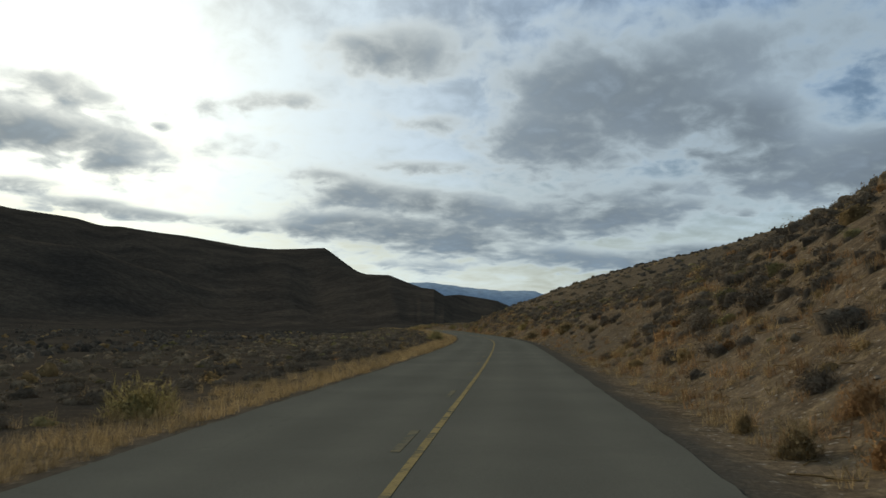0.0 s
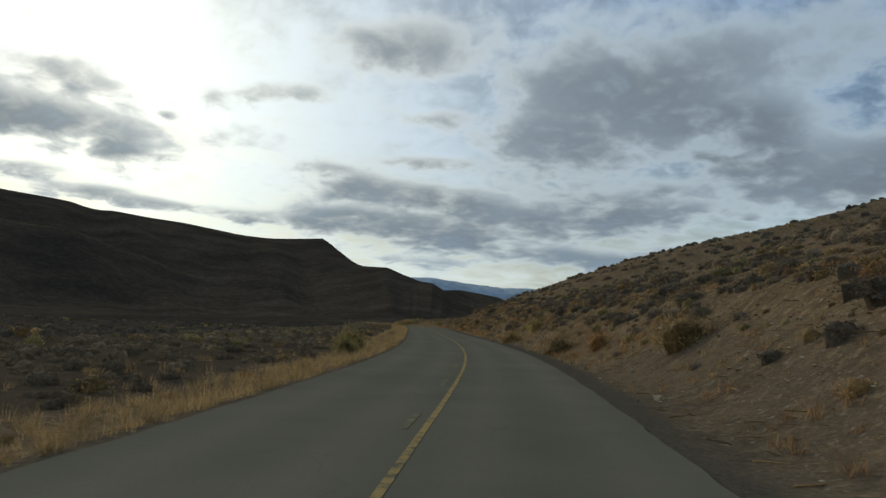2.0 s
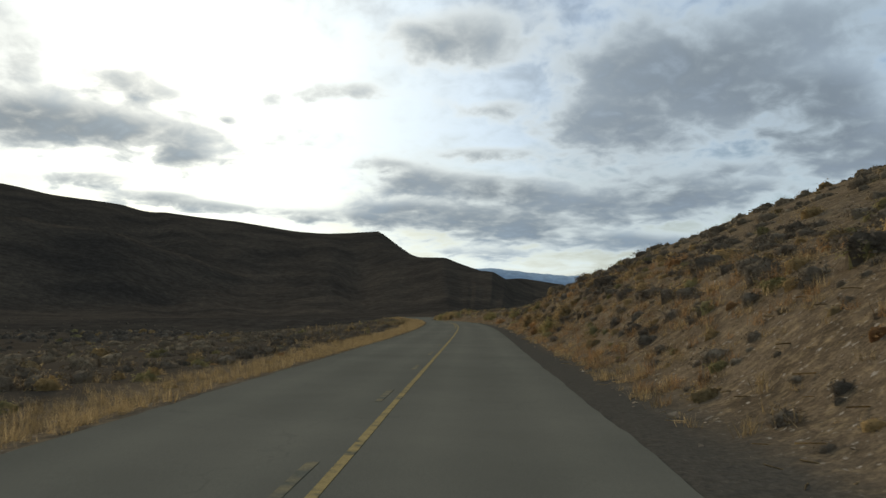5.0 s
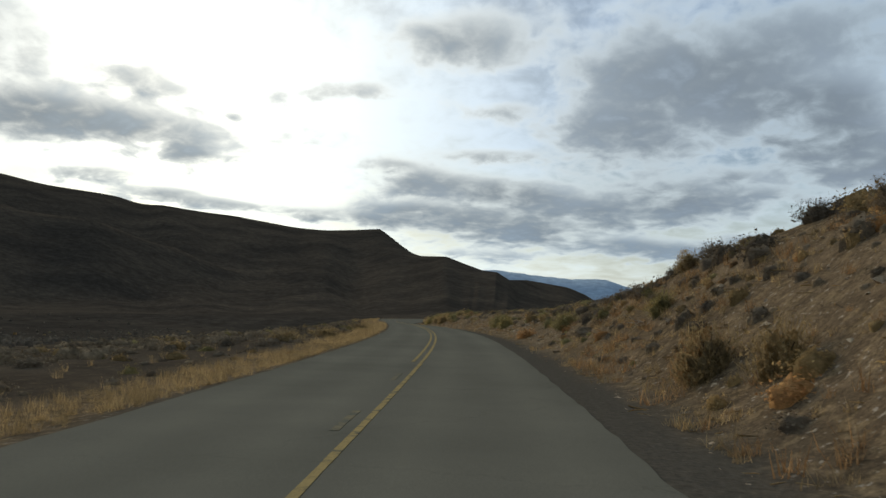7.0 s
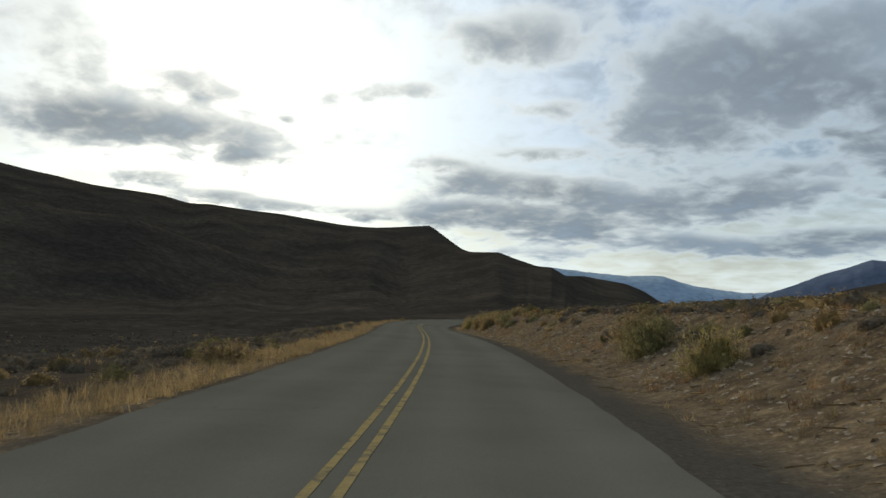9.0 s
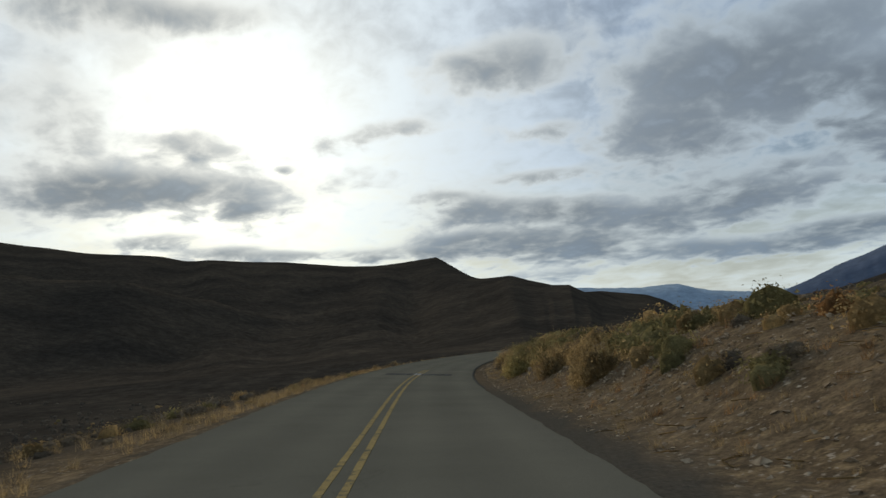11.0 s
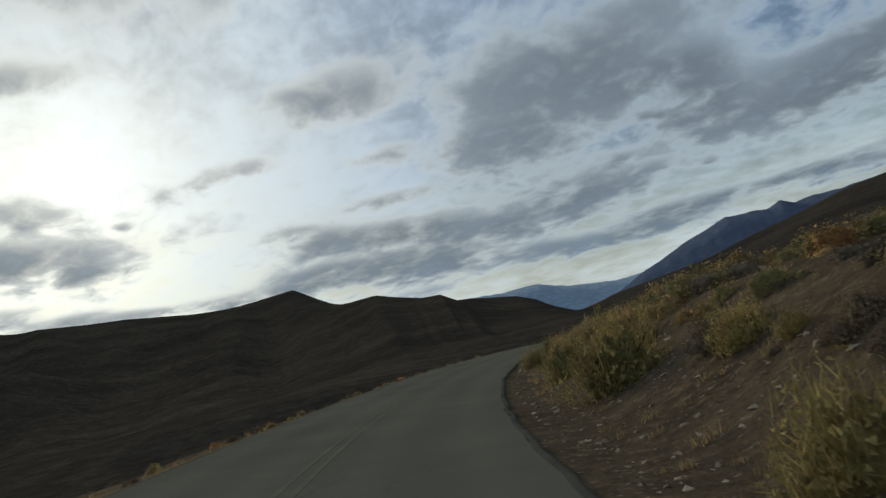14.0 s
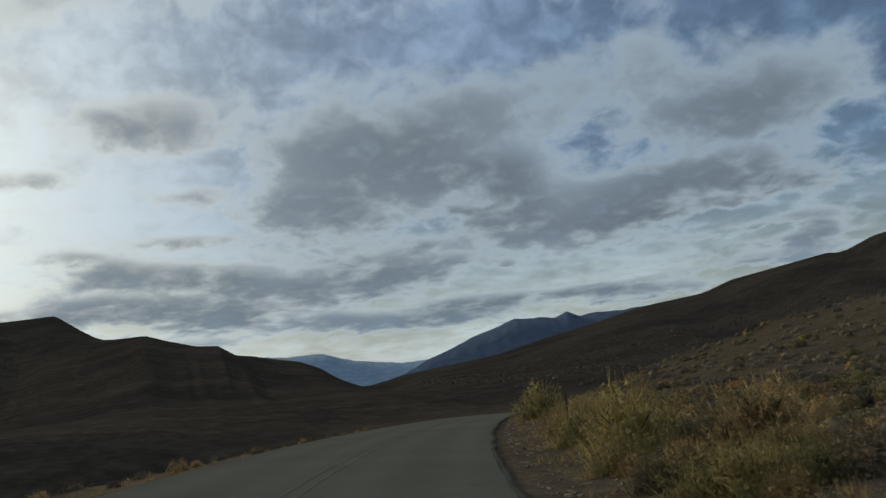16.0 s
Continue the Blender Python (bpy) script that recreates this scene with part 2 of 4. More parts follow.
def soil():
    """Bare dry soil with stones by the road; low dark scrub covers it further out."""
    mat, nt, b = shader("dry_soil", 0.95)
    earth = ramp_tex(nt, noise_tex(nt, 0.35, 6), [(0.3, (0.109, 0.080, 0.050)), (0.5, (0.154, 0.113, 0.072)), (0.75, (0.211, 0.156, 0.099))])
    fine = noise_tex(nt, 16.0, 6, 0.65)
    clods = noise_tex(nt, 2.2, 6, 0.75)
    litter = ramp_tex(nt, noise_tex(nt, 3.0, 6, 0.7), [(0.5, (0, 0, 0)), (0.66, (1, 1, 1))])
    earth = mix_tex(nt, litter, earth, (0.268, 0.195, 0.112))
    earth = mix_tex(nt, 0.9, earth, ramp_tex(nt, clods, [(0.36, (0.62, 0.62, 0.62)), (0.62, (1.24, 1.22, 1.19))]), "MULTIPLY")
    earth = mix_tex(nt, 0.9, earth, ramp_tex(nt, fine, [(0.3, (0.5, 0.5, 0.5)), (0.7, (1.5, 1.47, 1.43))]), "MULTIPLY")
    chips = ramp_tex(nt, noise_tex(nt, 9.0, 3, 0.5), [(0.64, (0, 0, 0)), (0.69, (1, 1, 1))])
    earth = mix_tex(nt, chips, earth, (0.385, 0.32, 0.242))
    # low scrub seen from afar, gravel on the shoulder, edge shade in the same tone
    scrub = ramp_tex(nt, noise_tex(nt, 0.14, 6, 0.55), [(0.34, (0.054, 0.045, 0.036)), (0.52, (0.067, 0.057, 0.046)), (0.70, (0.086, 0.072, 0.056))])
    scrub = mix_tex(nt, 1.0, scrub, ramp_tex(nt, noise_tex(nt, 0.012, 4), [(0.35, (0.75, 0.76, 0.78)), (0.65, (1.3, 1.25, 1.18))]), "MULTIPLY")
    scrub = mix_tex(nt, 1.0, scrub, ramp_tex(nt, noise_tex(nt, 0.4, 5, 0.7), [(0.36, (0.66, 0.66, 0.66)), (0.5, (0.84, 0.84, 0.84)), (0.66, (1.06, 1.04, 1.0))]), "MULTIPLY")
    gravel_and_shade = ramp_tex(nt, noise_tex(nt, 12.0, 6, 0.8), [(0.3, (0.054, 0.046, 0.036)), (0.6, (0.107, 0.093, 0.072)), (0.8, (0.195, 0.175, 0.140))])

    def mask(name):
        att = nt.nodes.new("ShaderNodeAttribute")
        att.attribute_name = name
        return att.outputs["Fac"]

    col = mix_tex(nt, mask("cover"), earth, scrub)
    col = mix_tex(nt, mask("shoulder_and_shade"), col, gravel_and_shade)
    nt.links.new(col, b.inputs["Base Color"])
    bump(nt, b, clods, 0.5, 0.12)
    bare = nt.nodes.new("ShaderNodeMath")
    bare.operation = "MULTIPLY_ADD"
    nt.links.new(mask("cover"), bare.inputs[0])
    bare.inputs[1].default_value, bare.inputs[2].default_value = -0.55, 0.6
    nt.links.new(bare.outputs[0], b.inputs["Normal"].links[0].from_node.inputs["Strength"])
    return mat


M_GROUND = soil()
M_SAGE = leafy("sage_leaves", [(0.0, (0.145, 0.117, 0.092)), (0.5, (0.185, 0.150, 0.118)), (1.0, (0.235, 0.193, 0.152))], thin=0.2)
M_BRUSH = leafy("rabbitbrush_twigs", [(0.0, (0.255, 0.185, 0.1)), (0.5, (0.35, 0.26, 0.145)), (1.0, (0.46, 0.35, 0.2))])
M_RUST = leafy("rust_brush_twigs", [(0.0, (0.23, 0.130, 0.066)), (0.5, (0.37, 0.222, 0.115)), (1.0, (0.48, 0.31, 0.165))])
M_OLIVE = leafy("olive_brush_twigs", [(0.0, (0.220, 0.186, 0.088)), (0.5, (0.307, 0.260, 0.125)), (1.0, (0.406, 0.348, 0.180))], thin=0.42)
M_STRAW = leafy("straw", [(0.0, (0.21, 0.155, 0.088)), (0.5, (0.33, 0.25, 0.148)), (1.0, (0.45, 0.35, 0.215))])
M_WOOD = two_tone("dead_wood", [(0.3, (0.07, 0.055, 0.04)), (0.7, (0.16, 0.13, 0.10))], 3.0, 40.0, 0.9, 0.005)
M_ROCK = two_tone("pale_rock", [(0.3, (0.20, 0.146, 0.095)), (0.5, (0.37, 0.28, 0.185)), (0.68, (0.64, 0.51, 0.35))], 1.3, 25.0, 0.85, 0.01)
# distance haze mixed into the base colour of both mountain ranges
M_BLUE_HAZE = two_tone("near_range_hazed", [(0.3, (0.085, 0.11, 0.16)), (0.7, (0.115, 0.142, 0.20))], 0.004, 0.03, 1.0, 1.0)
M_FAR_HAZE = two_tone("far_slope_hazed", [(0.3, (0.28, 0.365, 0.46)), (0.7, (0.31, 0.40, 0.50))], 0.004, 0.03, 1.0, 1.0)


def asphalt():
    mat, nt, b = shader("worn_asphalt", 0.62)
    b.inputs["Specular IOR Level"].default_value = 0.0
    g = nt.nodes.new("ShaderNodeNewGeometry")
    big = ramp_tex(nt, noise_tex(nt, 0.25, 5), [(0.3, (0.134, 0.125, 0.098)), (0.7, (0.167, 0.154, 0.120))])
    fine = noise_tex(nt, 60.0, 4, 0.8)
    col = mix_tex(nt, 0.5, big, ramp_tex(nt, fine, [(0.3, (0.6, 0.6, 0.6)), (0.7, (1.4, 1.4, 1.4))]), "MULTIPLY")
    # wheel tracks polished lighter, oil darker between, fine sealed cracks
    att = nt.nodes.new("ShaderNodeAttribute")
    att.attribute_name = "track"
    col = mix_tex(nt, 1.0, col, ramp_tex(nt, att.outputs["Fac"], [(0.0, (0.95, 0.95, 0.95)), (1.0, (1.06, 1.06, 1.05))]), "MULTIPLY")
    vor = nt.nodes.new("ShaderNodeTexVoronoi")
    vor.feature = "DISTANCE_TO_EDGE"
    vor.inputs["Scale"].default_value = 0.16
    warp = nt.nodes.new("ShaderNodeVectorMath")
    warp.operation = "MULTIPLY_ADD"
    wob = nt.nodes.new("ShaderNodeTexNoise")
    wob.inputs["Scale"].default_value, wob.inputs["Detail"].default_value = 1.2, 6
    nt.links.new(g.outputs["Position"], wob.inputs["Vector"])
    nt.links.new(wob.outputs["Color"], warp.inputs[0])
    warp.inputs[1].default_value = (1.6, 1.6, 0)
    nt.links.new(g.outputs["Position"], warp.inputs[2])
    nt.links.new(warp.outputs[0], vor.inputs["Vector"])
    crack = ramp_tex(nt, vor.outputs["Distance"], [(0.0, (0.55, 0.55, 0.55)), (0.004, (1, 1, 1))])
    col = mix_tex(nt, 0.3, col, crack, "MULTIPLY")
    nt.links.new(col, b.inputs["Base Color"])
    bump(nt, b, fine, 0.5, 0.006)
    return mat


M_ASPHALT = asphalt()
M_TAR = two_tone("fresh_tar", [(0.3, (0.055, 0.055, 0.050)), (0.7, (0.095, 0.094, 0.084))], 1.5, 40.0, 0.7, 0.004)
M_YELLOW = two_tone("yellow_paint", [(0.36, (0.14, 0.13, 0.095)), (0.48, (0.32, 0.238, 0.108)), (0.8, (0.41, 0.305, 0.135))], 4.0, 40.0, 0.7, 0.002)
M_WORN = two_tone("worn_yellow_paint", [(0.42, (0.15, 0.144, 0.112)), (0.6, (0.185, 0.168, 0.116)), (0.8, (0.24, 0.208, 0.128))], 1.2, 30.0, 0.7, 0.002)
M_DIKE = two_tone("weathered_dike", [(0.3, (0.065, 0.062, 0.052)), (0.7, (0.11, 0.105, 0.088))], 1.5, 30.0, 0.9, 0.006)
M_FADED = two_tone("faded_yellow_paint", [(0.40, (0.135, 0.13, 0.10)), (0.55, (0.20, 0.17, 0.11)), (0.8, (0.29, 0.235, 0.13))], 3.0, 40.0, 0.7, 0.002)
M_WHITE = two_tone("white_paint", [(0.35, (0.18, 0.18, 0.17)), (0.55, (0.40, 0.40, 0.38)), (0.8, (0.58, 0.58, 0.55))], 3.0, 30.0, 0.7, 0.002)

# ---- the road's line: bend (1/km), slope (%), crossfall (%) ----
BEND = [-0.56, -0.09, 0.43, 0.42, 0.37, 2.97, 1.89, 0.13, -0.14, 0.11, 0.51, 1.46, 2.1, 1.53, 1.2, 0.29,
        -2.13, -2.63, -4.18, -6.06, -5.6, -4.06, -2.53, -1.28, -0.24, 0.66, 1.45, 2.18, 2.87]
SLOPE = [-0.55, -1.23, -0.97, -0.83, -1.17, -0.85, -0.95, -1.33, -1.58, -1.33, -1.37, -3.98, -5.11, -5.47, -5.57]
FALL = [-1.88, -0.13, -0.52, 1.83, 1.4, -0.2, 1.68, 4.73, 10.88, 11.66, 8.29, 2.96, 1.57, 0.89, 0.62]
S = np.arange(-20.0, 540.0, 1.0)
_k = np.interp(S, -20 + 20.0 * np.arange(29), BEND) * 1e-3
TH = np.concatenate([[0], np.cumsum((_k[1:] + _k[:-1]) / 2)])
TH += -0.0823 - TH[20]
_m = (TH[1:] + TH[:-1]) / 2
CX = np.concatenate([[0], np.cumsum(-np.sin(_m))])
CY = np.concatenate([[0], np.cumsum(np.cos(_m))])
_g = np.interp(S, -20 + 40.0 * np.arange(15), SLOPE) * 1e-2
CZ = np.concatenate([[0], np.cumsum((_g[1:] + _g[:-1]) / 2)])
CX, CY, CZ = CX - CX[20], CY - CY[20], CZ - CZ[20]
LEFT, RIGHT = -3.1, 2.9


def on_road(s, u, up=0.0):
    """A point s metres along the yellow line and u metres right of it."""
    th, b = np.interp(s, S, TH), np.interp(s, -20 + 40.0 * np.arange(15), FALL) * 1e-2
    return np.stack([np.interp(s, S, CX) + np.cos(th) * u, np.interp(s, S, CY) + np.sin(th) * u,
                     np.interp(s, S, CZ) - b * np.clip(u, -3.6, 3.6) + up], -1)


def along(px, py):
    """The nearest s on the road and the offset u to the right of it."""
    px, py = np.asarray(px, float), np.asarray(py, float)
    s, u = np.empty(px.shape), np.empty(px.shape)
    fx, fy, fs, fu = px.ravel(), py.ravel(), s.reshape(-1), u.reshape(-1)
    cs, cx, cy, ct = S[::2], CX[::2], CY[::2], TH[::2]
    for i in range(0, len(fx), 20000):
        dx, dy = fx[i:i + 20000, None] - cx, fy[i:i + 20000, None] - cy
        j = (dx * dx + dy * dy).argmin(1)
        r = np.arange(len(j))
        t = ct[j]
        ahead = -np.sin(t) * dx[r, j] + np.cos(t) * dy[r, j]
        fs[i:i + 20000] = cs[j] + ahead.clip(-1, 1)
        fu[i:i + 20000] = np.cos(t) * dx[r, j] + np.sin(t) * dy[r, j]
        far = np.abs(ahead) > 1.5
        fu[i:i + 20000] = np.where(far, np.sign(fu[i:i + 20000]) * np.hypot(dx[r, j], dy[r, j]), fu[i:i + 20000])
    return s, u


def smooth(v, lo, hi):
    t = ((v - lo) / (hi - lo)).clip(0, 1)
    return t * t * (3 - 2 * t)


_lat = np.random.RandomState(5).rand(256, 256)


def vnoise(x, y):
    ix, iy = np.floor(x).astype(int), np.floor(y).astype(int)
    fx, fy = x - ix, y - iy
    fx, fy = fx * fx * (3 - 2 * fx), fy * fy * (3 - 2 * fy)
    g = lambda a, b: _lat[a % 256, b % 256]
    return (g(ix, iy) * (1 - fx) + g(ix + 1, iy) * fx) * (1 - fy) + (g(ix, iy + 1) * (1 - fx) + g(ix + 1, iy + 1) * fx) * fy


def fbm(x, y, octaves=4):
    v, a = 0, 0.5
    for i in range(octaves):
        v = v + a * (vnoise(x * 2 ** i + 17 * i, y * 2 ** i + 31 * i) - 0.5)
        a *= 0.5
    return v


# the skyline round the valley: bearing, height (degrees), distance of the crest
RIDGE_WEST = [
    (-180, 3, 1500), (-120, 7, 1500), (-80, 10, 1700), (-50, 10, 1850), (-40, 8.7, 1870), (-33.3, 7.37, 1870), (-32.4, 7.25, 1870),
    (-30.2, 6.8, 1870), (-27.0, 6.5, 1860), (-25.9, 6.36, 1860), (-24.4, 5.93, 1860), (-23.2, 5.97, 1860), (-20.7, 5.67, 1860), (-18.6, 5.49, 1860),
    (-16.4, 5.16, 1860), (-14.7, 4.89, 1860), (-12.7, 4.75, 1860), (-11.2, 4.81, 1840), (-8.9, 4.96, 1810), (-8.5, 4.71, 1810), (-7.4, 3.92, 1560),
    (-6.7, 3.46, 1360), (-6.2, 3.29, 1250), (-4.3, 3.31, 1140), (-3.2, 2.89, 1060), (-1.8, 2.43, 960), (-0.8, 2.34, 920), (0.1, 1.79, 950),
    (1.2, 1.77, 1240), (2.5, 1.54, 1440), (4.0, 1.27, 1540), (5.1, 0.81, 1580),
]
RIDGE_EAST = [
    (6, 0.2, 1700), (7.5, -0.6, 1400), (9.7, -0.1, 1200), (12.4, 0.2, 1210), (15, 0.5, 1220), (17.7, 1.15, 1240), (20.5, 1.7, 1250),
    (23.3, 2.35, 1270), (27, 2.75, 1285), (28.5, 3.3, 1290), (33.5, 4.1, 1290), (34.3, 4.0, 1290), (36.2, 4.8, 1280), (42, 5.2, 1260),
    (60, 7, 1200), (90, 8, 1200), (140, 5, 1400), (180, 3, 1500),
]
RIDGE_AZ, RIDGE_EL, RIDGE_R = zip(*(RIDGE_WEST + RIDGE_EAST))


def height(px, py):
    s, u = along(px, py)
    b = np.interp(s, -20 + 40.0 * np.arange(15), FALL) * 1e-2
    zr = np.interp(s, S, CZ) - b * np.clip(u, -3.6, 3.6)
    n1, n2 = fbm(px * 0.05, py * 0.05), fbm(px * 0.45, py * 0.45, 3)
    # left: verge, then sage flat, falling away under the bend
    a = np.maximum(LEFT - u, 0)
    fill = np.interp(s, [-20, 200, 250, 310, 420, 480, 537], [0.5, 0.7, 1.6, 5.5, 8, 7, 0.5])
    zl = zr - 0.2 * smooth(a, 0, 1.5) - fill * smooth(a, 1.5, 24) + 1.6 * n1 * smooth(a, 6, 40) + 0.35 * n2 * smooth(a, 0.8, 4)
    # right: gravel shoulder, cut bank, hillside
    a = np.maximum(u - RIGHT, 0)
    hb = np.interp(s, [-20, 30, 60, 150, 170, 195, 208, 240, 280, 330, 365, 392, 420, 470, 505, 537], [2.0, 2.0, 2.2, 2.4, 2.8, 2.8, 2.0, 1.5, 1.6, 1.6, 1.4, 0.5, 0.3, 0.8, 0.8, 0.0])
    g = np.interp(s, [-20, 30, 60, 95, 120, 140, 155, 165, 178, 192, 200, 207, 217, 300, 360, 420, 470, 505, 537], [0.73, 0.716, 0.479, 0.37, 0.348, 0.308, 0.416, 0.395, 0.419, 0.463, 0.08, 0.053, 0.07, 0.03, 0.1, 0.06, 0.36, 0.32, 0.0])
    top = np.interp(s, [-20, 120, 150, 170, 182, 195, 210, 222, 330, 410, 470], [55, 55, 44.4, 36.5, 31.4, 24, 8, 5, 12, 11, 12])
    hill = g * np.maximum(a - 4.5, 0)
    hill = top * (1 - np.exp(-hill / top))
    zR = zr - 0.05 * smooth(a, 0, 1) + hb * smooth(a, 1.0, 5.5) + hill + 2.2 * n1 * smooth(a, 6, 30) + 0.4 * n2 * smooth(a, 1.2, 4)
    z = np.where(u < 0, zl, zR)
    z = np.where((u > LEFT + 0.25) & (u < RIGHT - 0.25), zr - 0.12, z - 0.03)
    # far slopes by bearing
    ox, oy = px - 0.0, py - 230.0
    r, az = np.hypot(ox, oy), np.degrees(np.arctan2(ox, oy))
    el = np.interp(az, RIDGE_AZ, RIDGE_EL)
    crest = np.interp(az, RIDGE_AZ, RIDGE_R)
    zc = crest * np.tan(np.radians(el)) * np.where(el > 0, 0.957, 1.0) - 0.2
    base = -6 - 4 * smooth(r, 200, 600)
    t = (r - 260) / (crest - 260)
    zf = base + (zc - base) * smooth(t, 0, 1) ** 1.35 - 0.25 * np.maximum(r - crest - 60, 0)
    gully = fbm(az * 0.45 + 0.6 * fbm(az * 0.2, r * 0.003, 2), r * 0.0004, 4) * np.minimum(zc.clip(20, 200), 120) * 0.34 * smooth(t, 0.02, 0.4) * (1 - smooth(t, 0.5, 0.88))
    zf = zf + gully
    # a darker spur in front of the ridge
    es = np.interp(az, [-70, -28, -20, -13, -11], [9.5, 5.0, 2.4, -0.6, -2.0])
    zs = 850 * np.tan(np.radians(es)) - 0.28 * np.abs(r - 850) + 8 * fbm(az * 0.5, r * 0.002, 3)
    zf = np.where((az < -11) & (az > -120), np.maximum(zf, zs), zf)
    zf = np.maximum(zf, -40)
    far = np.where(u < 0, smooth(s, 330, 536), smooth(s, 470, 536))
    w = ((np.abs(u) - (90 - 85 * far)) / (240 - 155 * far)).clip(0, 1)
    w = w * w * (3 - 2 * w)
    return z * (1 - w) + zf * w


# ---- mesh helpers ----
def mesh_of(name, verts, faces, mat, smooth_shade=False):
    verts, faces = np.asarray(verts, np.float32), np.asarray(faces, np.int32)
    me = bpy.data.meshes.new(name)
    n = faces.shape[1]
    me.vertices.add(len(verts))
    me.vertices.foreach_set("co", verts.ravel())
    me.loops.add(faces.size)
    me.loops.foreach_set("vertex_index", faces.ravel())
    me.polygons.add(len(faces))
    me.polygons.foreach_set("loop_start", np.arange(0, faces.size, n, dtype=np.int32))
    me.polygons.foreach_set("use_smooth", np.full(len(faces), smooth_shade))
    me.materials.append(mat)
    me.update(calc_edges=True)
    return me


def grid_faces(rows, cols):
    i = np.arange((rows - 1) * cols).reshape(rows - 1, cols)[:, :-1].ravel()
    return np.stack([i, i + 1, i + cols + 1, i + cols], 1)


def part(name, me, parent, label=""):
    ob = new(name, me)
    ob.parent = parent
    if label:
        tagged(ob, label)
    return ob


def spaced(fine_lo, fine_hi, step, reach, cap, far, growth):
    """Even steps, growing to cap as far as reach, then on to far."""
    v = list(np.arange(fine_lo, fine_hi + step / 2, step))
    d = step
    while v[-1] < far:
        d = min(d * growth, cap if v[-1] < reach[1] else 160)
        v.append(v[-1] + d)
    d = step
    while v[0] > -far:
        d = min(d * growth, cap if v[0] > reach[0] else 160)
        v.insert(0, v[0] - d)
    return np.array(v)


# ---- ground ----
def build_ground():
    xs, ys = spaced(-30, 30, 0.5, (-1180, 800), 15, 4600, 1.12), spaced(-12, 430, 1.5, (-60, 2700), 24, 4600, 1.12)
    gx, gy = np.meshgrid(xs, ys)
    gz = height(gx, gy)
    v = np.stack([gx.ravel(), gy.ravel(), gz.ravel()], 1)
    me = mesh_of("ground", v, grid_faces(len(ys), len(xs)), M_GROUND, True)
    s, u = along(gx, gy)
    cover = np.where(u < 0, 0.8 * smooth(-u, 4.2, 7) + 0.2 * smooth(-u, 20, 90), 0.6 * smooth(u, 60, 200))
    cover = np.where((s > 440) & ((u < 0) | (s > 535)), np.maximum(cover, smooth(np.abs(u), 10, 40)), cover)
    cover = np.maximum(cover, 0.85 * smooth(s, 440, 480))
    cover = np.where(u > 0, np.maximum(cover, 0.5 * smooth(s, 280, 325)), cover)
    wide = np.interp(s, [0, 60, 110, 200, 290], [0.5, 0.8, 1.7, 1.5, 1.0])
    edge = 0.6 * fbm(gx * 0.6, gy * 0.6)
    shoulder_and_shade = smooth(u, 2.2, 2.6) * (1 - smooth(u + edge, 0.55 * wide + 2.9, wide + 3.1)) * (1 - smooth(s, 290, 310)) * smooth(s, -20, 0)
    # this stretch of the bank goes partly to the darker gravel tone
    darker_bank = smooth(s, 34, 44) * (1 - smooth(s, 72, 84)) * smooth(u, 2.6, 3.2) * (1 - smooth(u + 2 * edge, 5.0, 8.0))
    shoulder_and_shade = np.maximum(shoulder_and_shade, 0.45 * darker_bank)
    # shade below the left asphalt edge, painted as a thin dark strip
    shoulder_and_shade = np.maximum(shoulder_and_shade, 0.8 * smooth(-u, 2.7, 3.0) * (1 - smooth(-u + edge, 3.25, 3.7)))
    me.attributes.new("shoulder_and_shade", "FLOAT", "POINT").data.foreach_set("value", shoulder_and_shade.ravel().astype(np.float32))
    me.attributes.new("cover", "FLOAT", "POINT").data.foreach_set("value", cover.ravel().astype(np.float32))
    ob = new("ground", me)
    tagged(ob, "dry brown desert soil rising from the flat into hillsides", "ground", kind="structure")


build_ground()


def ribbon(s0, s1, u0, u1, up, step=0.5, ragged=0.0, cols=2):
    s = np.arange(s0, s1 + step / 2, step)
    rows = []
    for k in range(cols):
        f = k / (cols - 1)
        u = np.full(len(s), u0 + (u1 - u0) * f)
        if ragged and k == 0:
            u = u + ragged * 2 * fbm(s * 1.3, s * 0 + 3, 4)
        if ragged and k == cols - 1:
            u = u + ragged * 2 * fbm(s * 1.3, s * 0 + 9, 4)
        rows.append(on_road(s, u, up))
    return np.stack(rows, 1).reshape(-1, 3), grid_faces(len(s), cols)


def slab(name, s0, s1, u0, u1, up, thick, mat, step=0.5, ragged=0.0, cols=5):
    """A strip with a top and turned-down edges."""
    v, f = ribbon(s0, s1, u0, u1, up, step, ragged, cols)
    v = v.reshape(-1, cols, 3)
    low = np.array([0, 0, thick])
    v = np.concatenate([v[:, :1] - low, v, v[:, -1:] - low], 1)
    return mesh_of(name, v.reshape(-1, 3), grid_faces(len(v), cols + 2), mat)


_road_mesh = slab("road", -19, 520, LEFT, RIGHT, 0.0, 0.12, M_ASPHALT, 0.4, 0.06, 25)
_co = np.empty(len(_road_mesh.vertices) * 3, np.float32)
_road_mesh.vertices.foreach_get("co", _co)
_, _u = along(_co[0::3], _co[1::3])
_track = np.exp(-((np.abs(np.abs(_u - np.where(_u < 0, -1.5, 1.45)) - 0.75) / 0.35) ** 2))
_road_mesh.attributes.new("track", "FLOAT", "POINT").data.foreach_set("value", _track.astype(np.float32))
road = tagged(new("road", _road_mesh),
              "worn grey two-lane asphalt road with ragged edges", "road", kind="structure")

